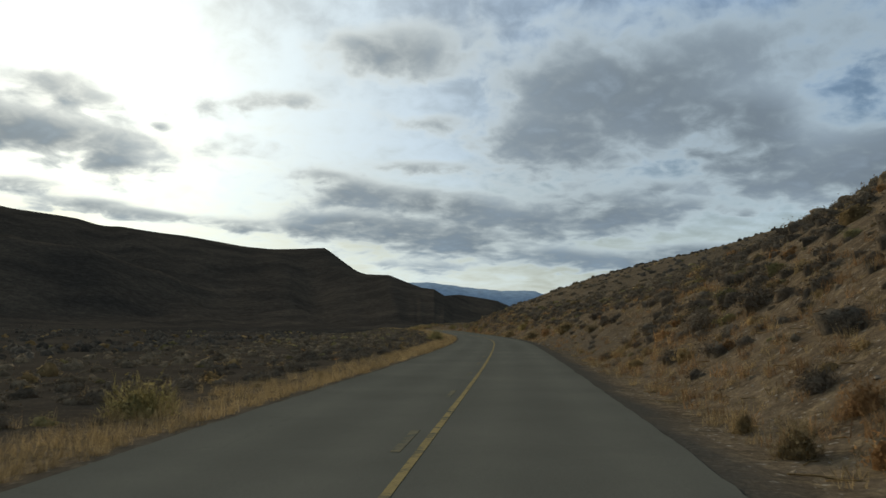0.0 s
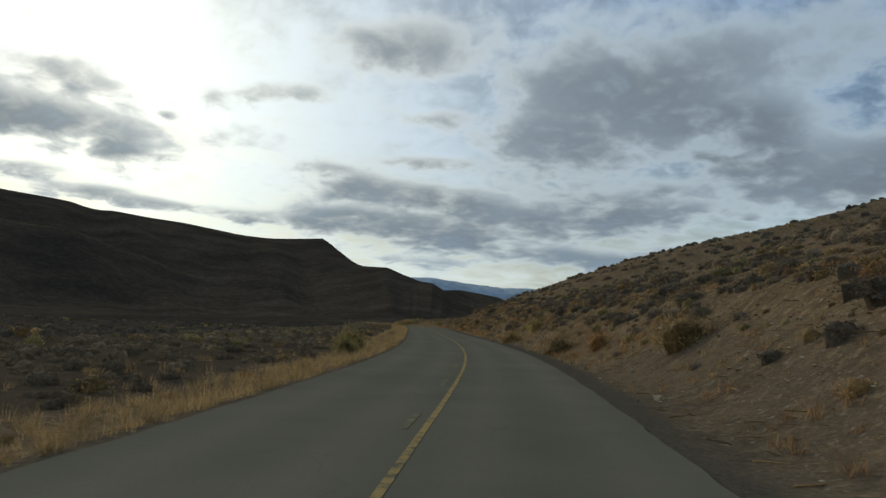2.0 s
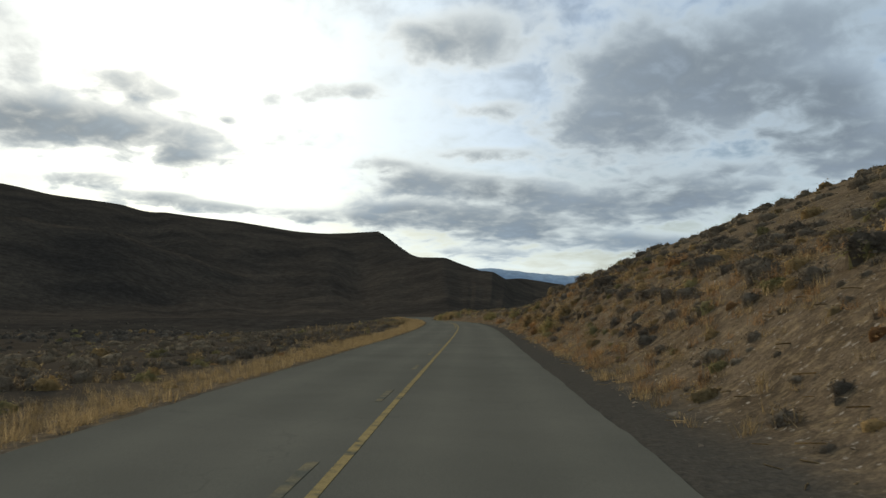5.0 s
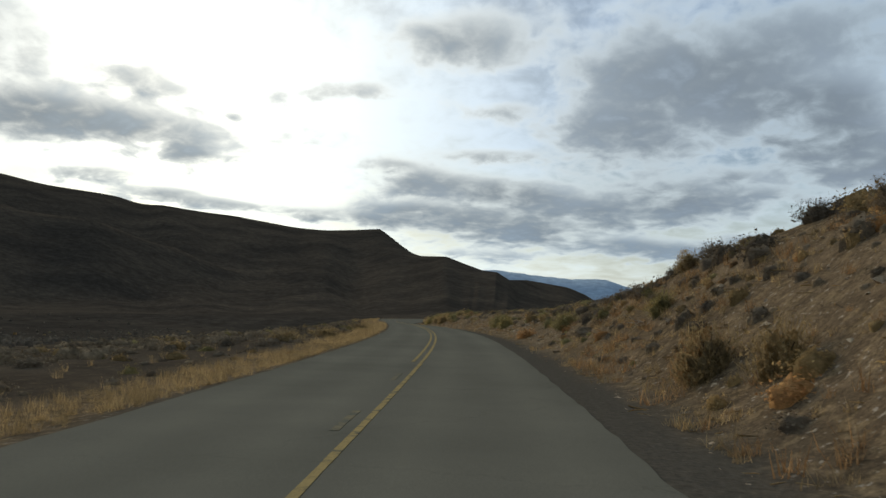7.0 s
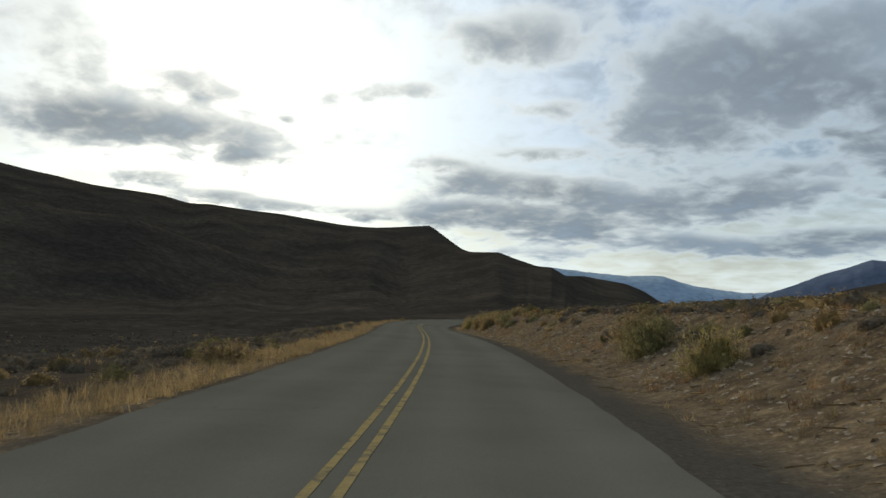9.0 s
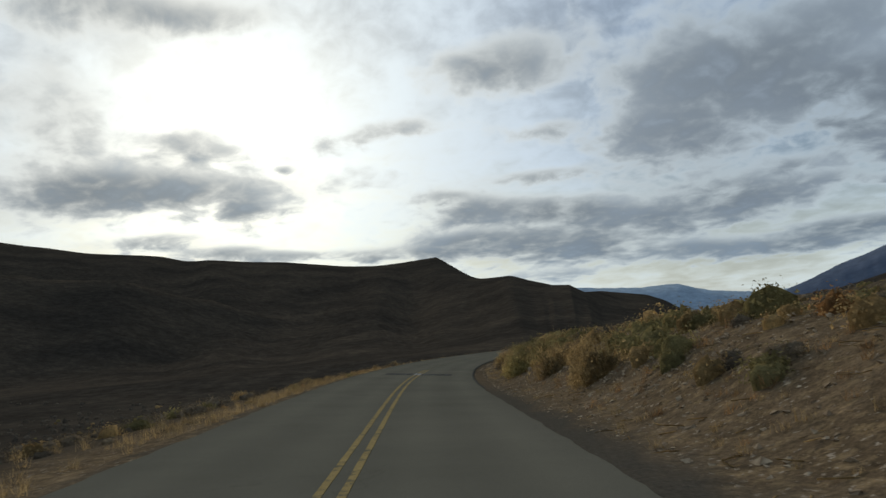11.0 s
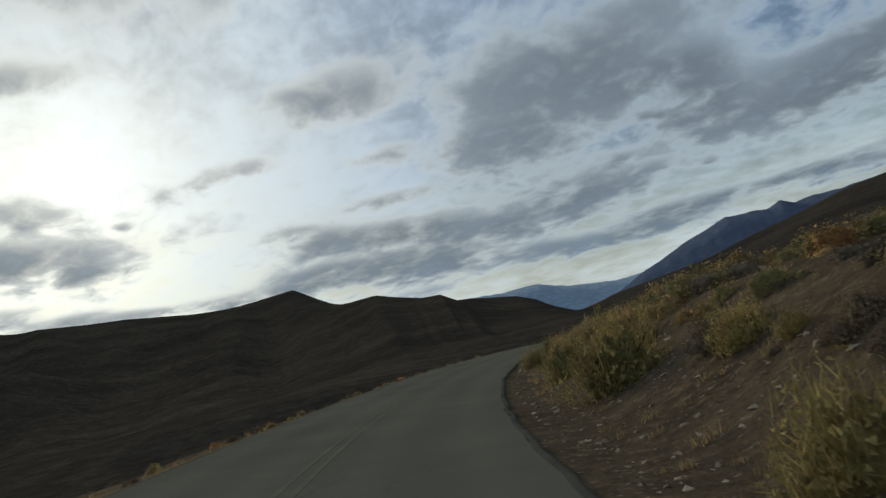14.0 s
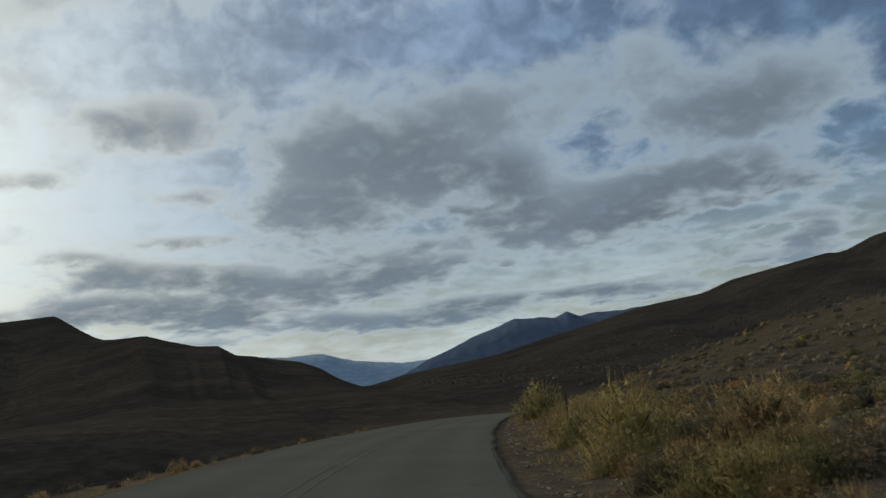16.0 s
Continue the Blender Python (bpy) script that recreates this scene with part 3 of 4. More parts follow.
# centre marking
mark = tagged(new("centre_marking"), "faded yellow centre lines painted on the asphalt", "road marking", kind="structure")
part("solid_line", slab("solid_line", -19, 322, -0.046, 0.046, 0.006, 0.005, M_YELLOW, 0.5, 0.008, 2), mark, "faded yellow solid line")
part("solid_line", slab("solid_line", 191.5, 322, -0.285, -0.195, 0.006, 0.005, M_YELLOW, 0.5, 0.008, 2), mark, "faded yellow solid line")
part("solid_line", slab("solid_line", 322, 500, -0.045, 0.045, 0.004, 0.003, M_WORN, 0.5, 0.008, 2), mark, "almost worn away yellow line")
part("solid_line", slab("solid_line", 322, 500, -0.285, -0.195, 0.004, 0.003, M_WORN, 0.5, 0.008, 2), mark, "almost worn away yellow line")
for _i in range(-2, 26):
    _s = 3.19 + 7.32 * _i
    part("dash", slab("dash", _s - 1.07, _s + 1.07, -0.31, -0.205, 0.006, 0.005, M_FADED, 0.4, 0.01, 2), mark)

# tar patch with painted survey cross
patch = tagged(new("road_patch"), "dark tar patch across the road with a white painted cross", "road patch", kind="structure")
part("tar", slab("tar", 312.7, 315.1, -1.95, 1.75, 0.004, 0.003, M_TAR, 0.1, 0.03, 6), patch, "dark tar rectangle")
part("white_bar", slab("white_bar", 313.8, 313.93, -1.5, 1.55, 0.009, 0.004, M_WHITE, 0.05, 0.01, 6), patch, "thin white painted bar")
part("white_bar", slab("white_bar", 312.5, 315.4, -0.12, 0.02, 0.012, 0.004, M_WHITE, 0.2, 0.02, 2), patch, "white painted bar over the yellow lines")
part("white_bar", slab("white_bar", 312.5, 315.4, -0.34, -0.2, 0.012, 0.004, M_WHITE, 0.2, 0.02, 2), patch, "white painted bar over the yellow lines")


# far ranges, blue from the haze put into their base colour
def build_far(name, az, el, dist, mat, label):
    a = np.linspace(min(az), max(az), 260)
    e = np.interp(a, az, el) + 0.22 * fbm(a * 0.9, a * 0 + 5, 5)
    rows = []
    for f, d in ((0.0, 0.86), (0.35, 0.91), (0.7, 0.96), (1.0, 1.0), (0.0, 1.06)):
        r = dist * d
        z = -60 + (dist * np.tan(np.radians(e)) + 60) * f + 30 * fbm(a * 1.3, a * 0 + f * 9, 4) * f * (1 - f) * 4
        rows.append(np.stack([r * np.sin(np.radians(a)), 230 + r * np.cos(np.radians(a)), z], 1))
    v = np.stack(rows, 0).reshape(-1, 3)
    tagged(new(name, mesh_of(name, v, grid_faces(5, 260), mat, True)), label, "mountain", kind="structure")


build_far("far_mountains", [-8, -0.8, 2.3, 6.3, 8, 9.4, 11, 13, 18, 26], [2.2, 2.25, 1.9, 1.75, 1.2, 0.95, 0.75, 0.8, 0.6, 0.5], 4350, M_FAR_HAZE, "hazy blue mountain range beyond the valley")
build_far("hazy_mountain", [10.5, 12.8, 15.4, 18.3, 20.8, 21.5, 22.3, 23.2, 25.8, 31, 40, 50], [-0.2, 0.85, 1.85, 2.75, 2.6, 2.9, 2.5, 2.62, 2.65, 2.6, 2.6, 2.6], 3900, M_BLUE_HAZE, "hazy blue mountain with a stepped crest")


# ---- plants and stones ----
RNG = np.random.RandomState(11)


def blades(n, w, h, length, width, seed, lift=0.2, fine=1.0):
    """n thin pointed twigs fanning out from the root through a lumpy dome of half width w and height h."""
    r = np.random.RandomState(seed)
    th, ph = r.rand(n) * 2 * np.pi, np.arccos(1 - r.rand(n) * 1.0)
    lump = 1 + 0.20 * np.sin(3 * th + seed) * np.sin(2.3 * ph + seed) + 0.12 * np.sin(7 * th - seed) * np.sin(5 * ph)
    rad = (0.42 + 0.58 * r.rand(n) ** 0.6) * lump
    d = np.stack([np.sin(ph) * np.cos(th), np.sin(ph) * np.sin(th), np.cos(ph)], 1)
    tip = d * rad[:, None] * [w, w, h]
    g = tip + [0, 0, 0.25 * h] + r.randn(n, 3) * 0.16 * w
    g /= np.linalg.norm(g, axis=1, keepdims=True)
    g = g + [0, 0, lift] + r.randn(n, 3) * 0.36
    g /= np.linalg.norm(g, axis=1, keepdims=True)
    side = np.cross(g, r.randn(n, 3))
    side /= np.linalg.norm(side, axis=1, keepdims=True)
    ln = length * (0.5 + 0.9 * r.rand(n))[:, None]
    wd = width * (0.6 + 0.8 * r.rand(n))[:, None]
    foot = tip - g * ln
    v = np.stack([foot + side * wd, tip + g * ln * 0.12, foot - side * wd], 1)
    v[:, :, 2] = v[:, :, 2].clip(-0.12)
    return v.reshape(-1, 3), np.arange(3 * n).reshape(-1, 3)


def leaves(n, w, h, size, seed):
    """n small leafy sprays, turned every way, filling the outside of a lumpy dome."""
    r = np.random.RandomState(seed + 30)
    th, ph = r.rand(n) * 2 * np.pi, np.arccos(1 - r.rand(n) ** 0.85)
    lump = 1 + 0.24 * np.sin(3 * th + seed) * np.sin(2.3 * ph + seed) + 0.05 * np.sin(7 * th - seed) * np.sin(5 * ph)
    rad = (0.40 + 0.48 * r.rand(n) ** 0.8) * lump
    d = np.stack([np.sin(ph) * np.cos(th), np.sin(ph) * np.sin(th), np.cos(ph)], 1)
    mid = d * rad[:, None] * [w, w, h]
    out = d + [0, 0, 0.35] + 0.65 * r.randn(n, 3)
    out /= np.linalg.norm(out, axis=1, keepdims=True)
    a = np.cross(out, r.randn(n, 3))
    a /= np.linalg.norm(a, axis=1, keepdims=True)
    b = np.cross(out, a)
    q = size * (0.5 + r.rand(n))[:, None]
    v = np.stack([mid + a * q, mid - a * q * 0.45 + b * q * 0.6, mid - a * q * 0.5 - b * q * 0.55], 1)
    v[:, :, 2] = v[:, :, 2].clip(-0.08)
    return v.reshape(-1, 3), np.arange(3 * n).reshape(-1, 3)


def core(w, h, seed, rings=6, seg=9, fill=0.62, rough=0.12):
    """The dense rough inside of a plant, with a skirt that reaches into the ground."""
    r = np.random.RandomState(seed + 50)
    ph = np.linspace(0.05, 1.0, rings) * np.pi / 2
    th = np.arange(seg) * 2 * np.pi / seg
    P, T = np.meshgrid(ph, th, indexing="ij")
    lump = (1 + 0.20 * np.sin(3 * T + seed) * np.sin(2.3 * P + seed)) * (fill - rough + 2 * rough * r.rand(*P.shape))
    v = np.stack([w * lump * np.sin(P) * np.cos(T), w * lump * np.sin(P) * np.sin(T), h * lump * np.cos(P)], -1).reshape(-1, 3)
    v[-seg:, 2] = -0.22
    v[-seg:, :2] *= 0.85
    f = [[i * seg + j, i * seg + (j + 1) % seg, (i + 1) * seg + (j + 1) % seg, (i + 1) * seg + j] for i in range(rings - 1) for j in range(seg)]
    f = np.array(f)
    return v, np.concatenate([f[:, [0, 1, 2]], f[:, [0, 2, 3]]])


def stem(w, h, seed):
    """One woody stem rising outward from the root, a tapered crooked prism."""
    r = np.random.RandomState(seed + 90)
    a, q = r.rand() * 2 * np.pi, 0.3 + 0.6 * r.rand()
    tip = np.array([0.75 * w * q * np.cos(a), 0.75 * w * q * np.sin(a), h * (0.85 - 0.4 * q)])
    mid = tip * [0.35, 0.35, 0.55]
    vs, fs = [], []
    for c, k in ((np.zeros(3) - [0, 0, 0.05], 0.022), (mid, 0.014), (tip, 0.004)):
        vs += [c + np.array([k * np.cos(j * 2.094), k * np.sin(j * 2.094), 0]) for j in range(3)]
    for k in range(2):
        fs += [[3 * k + j, 3 * k + (j + 1) % 3, 3 * k + 3 + (j + 1) % 3, 3 * k + 3 + j] for j in range(3)]
    return np.array(vs), np.array(fs)


KINDS = {
    # material, height / half width, twig length, twig width, upward sweep
    "sage": (M_SAGE, 0.9, 0.16, 0.0042, 0.10),
    "brush": (M_BRUSH, 1.1, 0.24, 0.0042, 0.35),
    "rust": (M_RUST, 1.05, 0.22, 0.0042, 0.35),
    "olive": (M_OLIVE, 1.05, 0.22, 0.0042, 0.30),
}
WORDS = {
    "sage": ("sagebrush", "grey-brown sagebrush bush on the dry slope"),
    "brush": ("rabbitbrush", "yellow-tan rabbitbrush bush with fine upright twigs"),
    "rust": ("rabbitbrush", "rust-orange dried rabbitbrush bush beside the road"),
    "olive": ("greasewood", "dull olive-green greasewood bush beside the road"),
}


TINT = {"sage": "grey-brown sagebrush", "brush": "tan rabbitbrush", "rust": "rust-brown brush", "olive": "olive-green brush"}


# one-metre plants (half width 0.5), near ones with parts, far ones merged
NEAR, MID, FAR, DIM = {}, {}, {}, {}
for _n, (_mat, _asp, _len, _wid, _lift) in KINDS.items():
    NEAR[_n], MID[_n], FAR[_n], DIM[_n] = [], [], [], []
    for _v in range(4):
        _seed, _h = 7 * _v + len(_n), 0.5 * _asp
        _t, _q = blades(850 if _n != "sage" else 420, 0.5, _h, _len * 0.7, _wid, _seed, _lift), leaves(720 if _n != "sage" else 1000, 0.5, _h, 0.026, _seed)
        _b = (np.concatenate([_t[0], _q[0]]), np.concatenate([_t[1], _q[1] + len(_t[0])]))
        _c, _w = core(0.5, _h, _seed, 7, 11, 0.50, 0.12), [stem(0.5, _h, 5 * _seed + _k) for _k in range(5)]
        NEAR[_n].append((mesh_of("foliage", *_b, _mat), mesh_of("twig_mass", *_c, _mat), [mesh_of("stem", *q, M_WOOD) for q in _w]))
        for _store, _count, _thick, _rings, _seg, _fill in ((MID, 270, 0.031, 4, 7, 0.54), (FAR, 48, 0.050, 4, 6, 0.60), (DIM, 8, 0.075, 3, 6, 0.70)):
            _b = leaves(_count, 0.49, _h * 0.98, _thick, _seed)
            _c = core(0.5, _h, _seed, _rings, _seg, _fill, 0.12)
            _store[_n].append((np.concatenate([_b[0], _c[0]]), np.concatenate([_b[1], _c[1] + len(_b[0])])))


def plant(kind, x, y, size, tall=1.0):
    """One bush with its stems, dense inside and leaves."""
    name, label = WORDS[kind]
    root = new(name)
    f, c, w = NEAR[kind][RNG.randint(4)]
    part("foliage", f, root)
    part("twig_mass", c, root)
    for q in w:
        part("stem", q, root, "bare grey woody stem")
    z = float(height(np.array([x]), np.array([y]))[0])
    root.matrix_world = Matrix.LocRotScale((x, y, z - 0.05 * size), Euler((0, 0, RNG.rand() * 6.28)), (size, size, size * tall))
    tagged(root, label, "bush", group=name + " along the road")
    return root


def merged(name, label, spots, source, mat, category, soft=True):
    """Many small things in one mesh: rows of x, y, z, size, turn, tall."""
    vs, fs, o = [], [], 0
    for i, (x, y, z, q, t, tall) in enumerate(spots):
        v, f = source[i % len(source)]
        c, s = math.cos(t) * q, math.sin(t) * q
        vs.append(np.stack([x + v[:, 0] * c - v[:, 1] * s, y + v[:, 0] * s + v[:, 1] * c, z + v[:, 2] * q * tall], 1))
        fs.append(f + o)
        o += len(v)
    if vs:
        tagged(new(name, mesh_of(name, np.concatenate(vs), np.concatenate(fs), mat, soft)), label, category, kind="stuff")


def scatter(n, s0, s1, a0, a1, side, power=1.0):
    """n spots between s0 and s1 along the road and a0 to a1 metres beyond its edge."""
    s = s0 + (s1 - s0) * RNG.rand(n)
    a = a0 + (a1 - a0) * RNG.rand(n) ** power
    u = RIGHT + a if side > 0 else LEFT - a
    p = on_road(s, u)
    return s, a, p[:, 0], p[:, 1]


# plants that stand out: kind, metres along the road, metres right of the line, width, tallness
MARKED = [
    ("olive", 92.2, -5.4, 2.1, 1.29), ("olive", 87.8, -5.1, 1.4, 1.22), ("rust", 85.3, 5.4, 1.3, 1.35), ("brush", 92.3, 4.7, 2.3, 0.89), ("brush", 112.5, 4.3, 1.9, 1.19),
    ("olive", 111.4, 6.0, 1.5, 1.26), ("sage", 126.9, 5.8, 1.1, 1.35), ("sage", 129.4, -4.5, 1.8, 0.67), ("rust", 170.5, 4.6, 0.9, 1.35), ("brush", 169.1, 4.9, 0.8, 1.7),
    ("olive", 166.7, 5.1, 1.2, 1.35), ("brush", 167.0, 5.9, 1.5, 1.22), ("sage", 171.1, 5.6, 1.6, 0.96), ("brush", 182.3, 5.1, 1.5, 1.35), ("sage", 170.6, 6.3, 1.2, 1.12),
]
MARKED_NOSE = [
    ("sage", 183.9, 9.0, 1.4, 1.18), ("brush", 180.0, 5.5, 1.2, 1.35), ("rust", 182.6, 5.1, 1.2, 1.35), ("sage", 190.3, 10.1, 1.5, 1.03), ("olive", 207.9, 6.0, 2.0, 0.83),
    ("rust", 214.8, 4.9, 1.5, 0.78), ("olive", 238.5, 5.8, 2.0, 1.18), ("brush", 216.1, -5.9, 1.9, 0.77), ("brush", 209.1, -7.0, 2.1, 0.74), ("olive", 232.5, 5.6, 1.6, 1.35),
    ("brush", 239.9, -5.4, 2.4, 0.61), ("brush", 12.3, 4.1, 0.45, 1.7), ("brush", 10.0, 4.1, 0.7, 1.5), ("olive", 14.7, -5.4, 1.6, 1.0),
]
MARKED_SLOPE = [
    ("brush", 73.9, 6.1, 2.2, 0.89), ("sage", 65.2, 7.6, 1.6, 0.93), ("brush", 57.4, 6.4, 1.3, 0.75), ("sage", 54.3, 6.9, 1.1, 1.3), ("sage", 50.4, 5.8, 0.6, 0.96),
    ("sage", 52.2, 7.1, 0.8, 1.3), ("sage", 24.2, 7.7, 1.9, 0.9), ("sage", 26.7, 6.8, 1.9, 0.82), ("sage", 13.4, 5.5, 0.9, 1.14), ("rust", 11.2, 5.3, 0.8, 1.23),
    ("sage", 15.6, 6.8, 0.8, 1.18), ("sage", 24.7, 5.4, 1.1, 1.03), ("sage", 116.2, 12.3, 1.9, 0.89), ("sage", 104.4, 13.1, 1.9, 0.93), ("sage", 94.9, 6.7, 0.9, 1.03),
    ("sage", 110.5, 7.7, 1.6, 0.89), ("sage", 124.4, 8.9, 1.4, 0.88), ("sage", 115.8, 7.9, 1.0, 0.88),
    ("sage", 200.3, 7.5, 1.0, 1.2), ("sage", 197.0, 7.1, 1.3, 1.1), ("sage", 196.2, 7.9, 0.8, 1.2), ("brush", 194.9, 8.0, 1.2, 1.1), ("sage", 194.2, 8.6, 1.3, 1.2), ("sage", 194.1, 6.8, 0.7, 1.0),
    ("olive", 191.4, 6.4, 1.1, 1.2), ("sage", 204.1, 7.3, 0.8, 1.1),
]
MARKED_BEND = [
    ("brush", 241.9, 6.3, 2.1, 0.94), ("brush", 288.3, 5.6, 2.0, 1.22), ("brush", 296.9, 5.6, 2.0, 1.22), ("olive", 305.0, 6.4, 1.8, 1.35), ("olive", 305.7, 5.1, 2.2, 1.18),
    ("brush", 293.9, 6.2, 1.4, 1.35), ("brush", 289.3, 5.3, 1.1, 1.35), ("brush", 310.1, 5.1, 1.8, 1.35), ("olive", 318.4, 5.4, 1.4, 1.35), ("brush", 324.7, 5.3, 2.1, 1.18),
    ("olive", 315.1, 5.8, 1.6, 1.35), ("brush", 336.5, 5.1, 1.0, 1.7), ("rust", 335.1, 5.7, 0.7, 1.7), ("rust", 333.1, 5.6, 0.7, 1.7), ("rust", 332.3, 5.5, 0.5, 1.7),
    ("brush", 338.6, 4.6, 0.5, 1.7), ("olive", 342.4, 4.5, 1.4, 1.35), ("olive", 352.5, 5.1, 2.4, 1.23), ("olive", 359.8, 4.8, 1.8, 1.35), ("olive", 372.1, 3.9, 1.5, 1.35),
    ("brush", 357.5, 5.2, 1.0, 1.38), ("olive", 384.9, 4.0, 1.5, 1.35), ("olive", 387.2, 7.2, 2.1, 1.06), ("brush", 384.6, 5.8, 1.4, 1.12), ("olive", 399.3, 5.3, 2.2, 1.32),
    ("brush", 396.7, 6.8, 2.1, 1.09), ("olive", 424.4, 4.8, 3.0, 1.26),
]


def build_bushes():
    plan = []

    def sow(n, s0, s1, a0, a1, side, weights, lo, hi, power=1.0, tall=0.75, clumps=1.6):
        s, a, x, y = scatter(n, s0, s1, a0, a1, side, power)
        clump = fbm(x * 0.12, y * 0.12, 3)
        keep = RNG.rand(n) < 0.65 + clumps * clump
        kinds = RNG.choice(list(KINDS), n, p=weights)
        q = lo + (hi - lo) * RNG.rand(n) ** 1.6
        # a bare stretch of the bank
        keep &= ~((side > 0) & (s > 38) & (s < 80) & (a < 5.5) & (RNG.rand(n) < 0.85))
        for i in np.flatnonzero(keep):
            plan.append((kinds[i], x[i], y[i], q[i], a[i], side, s[i], tall))

    # hillside above the cut, its foot, the nose
    sow(5400, -5, 230, 4.2, 75, 1, [0.91, 0.06, 0.0, 0.03], 0.8, 2.1, 1.45, 0.7)
    sow(300, 4, 62, 1.6, 8, 1, [0.46, 0.32, 0.10, 0.12], 0.35, 1.15, 1.0, 0.8, 0.5)
    sow(700, 62, 206, 1.7, 7, 1, [0.44, 0.34, 0.08, 0.14], 0.4, 1.1, 1.0, 0.8, 0.5)
    sow(1300, -5, 225, 2.4, 10, 1, [0.70, 0.16, 0.04, 0.10], 0.4, 1.3, 1.0, 0.75)
    sow(520, 6, 70, 3.0, 14, 1, [0.84, 0.08, 0.03, 0.05], 0.6, 1.5, 1.0, 0.75, 0.6)
    sow(300, 198, 264, 2.8, 8.5, 1, [0.60, 0.12, 0.0, 0.28], 0.7, 1.7, 1.0, 0.75, 0.5)
    sow(1300, -5, 206, 1.6, 9, 1, [0.62, 0.26, 0.06, 0.06], 0.2, 0.5, 1.0, 0.85, 0.4)
    # inside of the bend, and the slope behind it
    sow(260, 305, 364, 1.9, 7.5, 1, [0.40, 0.32, 0.03, 0.25], 0.5, 1.4, 1.0, 0.85, 0.3)
    sow(340, 356, 428, 1.8, 6.5, 1, [0.14, 0.40, 0.02, 0.44], 0.6, 1.5, 1.0, 0.9, 0.3)
    sow(2700, 400, 535, 4, 60, 1, [0.84, 0.09, 0.01, 0.06], 0.7, 1.5, 1.2, 0.8, 0.8)
    sow(2300, 225, 460, 5, 70, 1, [0.74, 0.14, 0.02, 0.10], 0.8, 1.8, 1.2, 0.7)
    sow(330, 225, 420, 3.0, 9, 1, [0.40, 0.32, 0.02, 0.26], 0.7, 1.6, 1.0, 0.8)
    sow(130, 283, 332, 3.2, 7, 1, [0.12, 0.50, 0.0, 0.38], 1.1, 1.9, 1.0, 0.95, 0.3)
    sow(400, 275, 385, 3.0, 9, 1, [0.20, 0.42, 0.04, 0.34], 0.7, 1.6, 1.0, 0.85, 0.4)
    sow(150, 366, 426, 1.5, 5, 1, [0.10, 0.35, 0.0, 0.55], 1.0, 1.8, 1.0, 0.95, 0.3)
    sow(380, 378, 460, 1.8, 9, 1, [0.18, 0.46, 0.02, 0.34], 0.6, 1.3, 1.0, 0.85)
    sow(1000, 60, 460, 60, 160, 1, [1.0, 0, 0, 0], 1.2, 2.4)
    # sage flat
    sow(70, 305, 430, 0.5, 2.6, -1, [0.62, 0.26, 0.0, 0.12], 0.35, 0.85, 1.0, 0.8, 0.3)
    sow(700, 296, 430, 2.6, 26, -1, [0.94, 0.05, 0.0, 0.01], 0.5, 1.3, 1.0, 0.75, 0.6)
    sow(4000, -10, 300, 2.8, 34, -1, [0.90, 0.06, 0.0, 0.04], 0.7, 1.6, 1.0, 0.8, 0.8)
    sow(1100, -10, 300, 2.8, 12, -1, [0.84, 0.08, 0.01, 0.07], 0.5, 1.2, 1.0, 0.85, 0.5)
    sow(200, -10, 430, 1.6, 4, -1, [0.30, 0.47, 0.08, 0.15], 0.4, 1.0, 1.0, 0.8)
    sow(4600, -10, 430, 26, 120, -1, [0.92, 0.05, 0.0, 0.03], 0.9, 2.0, 1.0, 0.8, 0.8)
    sow(1600, -10, 430, 100, 290, -1, [1.0, 0, 0, 0], 1.2, 2.6)
    # open slope beyond the bend
    for bearing, away in zip(9 + 33 * RNG.rand(2600), 330 + 420 * RNG.rand(2600) ** 0.8):
        q = math.radians(bearing)
        plan.append(("sage", away * math.sin(q), 230 + away * math.cos(q), 1.3 + 1.5 * RNG.rand(), 200.0, 1, 500.0, 0.7))
    # room round the plants that stand out
    kept = [on_road(np.array([q[1]]), np.array([q[2]]))[0][:2].tolist() + [q[3]] for q in MARKED + MARKED_SLOPE + MARKED_NOSE + MARKED_BEND]
    plan = [p for p in plan if p[4] > 9 or all(math.hypot(p[1] - x, p[2] - y) > 0.5 * w + 0.3 * p[3] for x, y, w in kept)]
    near = [p for p in plan if p[3] > 0.45 and ((p[5] > 0 and p[4] < 8.5) or (p[5] < 0 and p[4] < 4.5))]
    near = sorted(near, key=lambda p: p[4] - 2.5 * (300 < p[6] < 425))
    near = [p for p in near if p[0] in ("brush", "rust")][:150] + [p for p in near if p[0] == "olive"][:90] + [p for p in near if p[0] == "sage"][:90]
    chosen = set(id(p) for p in near)
    for k, s, u, w, tall in MARKED + MARKED_SLOPE + MARKED_NOSE + MARKED_BEND:
        p = on_road(np.array([s]), np.array([u]))[0]
        plant(k, p[0], p[1], w, tall)
    for k, x, y, q, a, side, s, tall in near:
        plant(k, x, y, q * 0.9, tall * (1.0 + 0.4 * RNG.rand()))
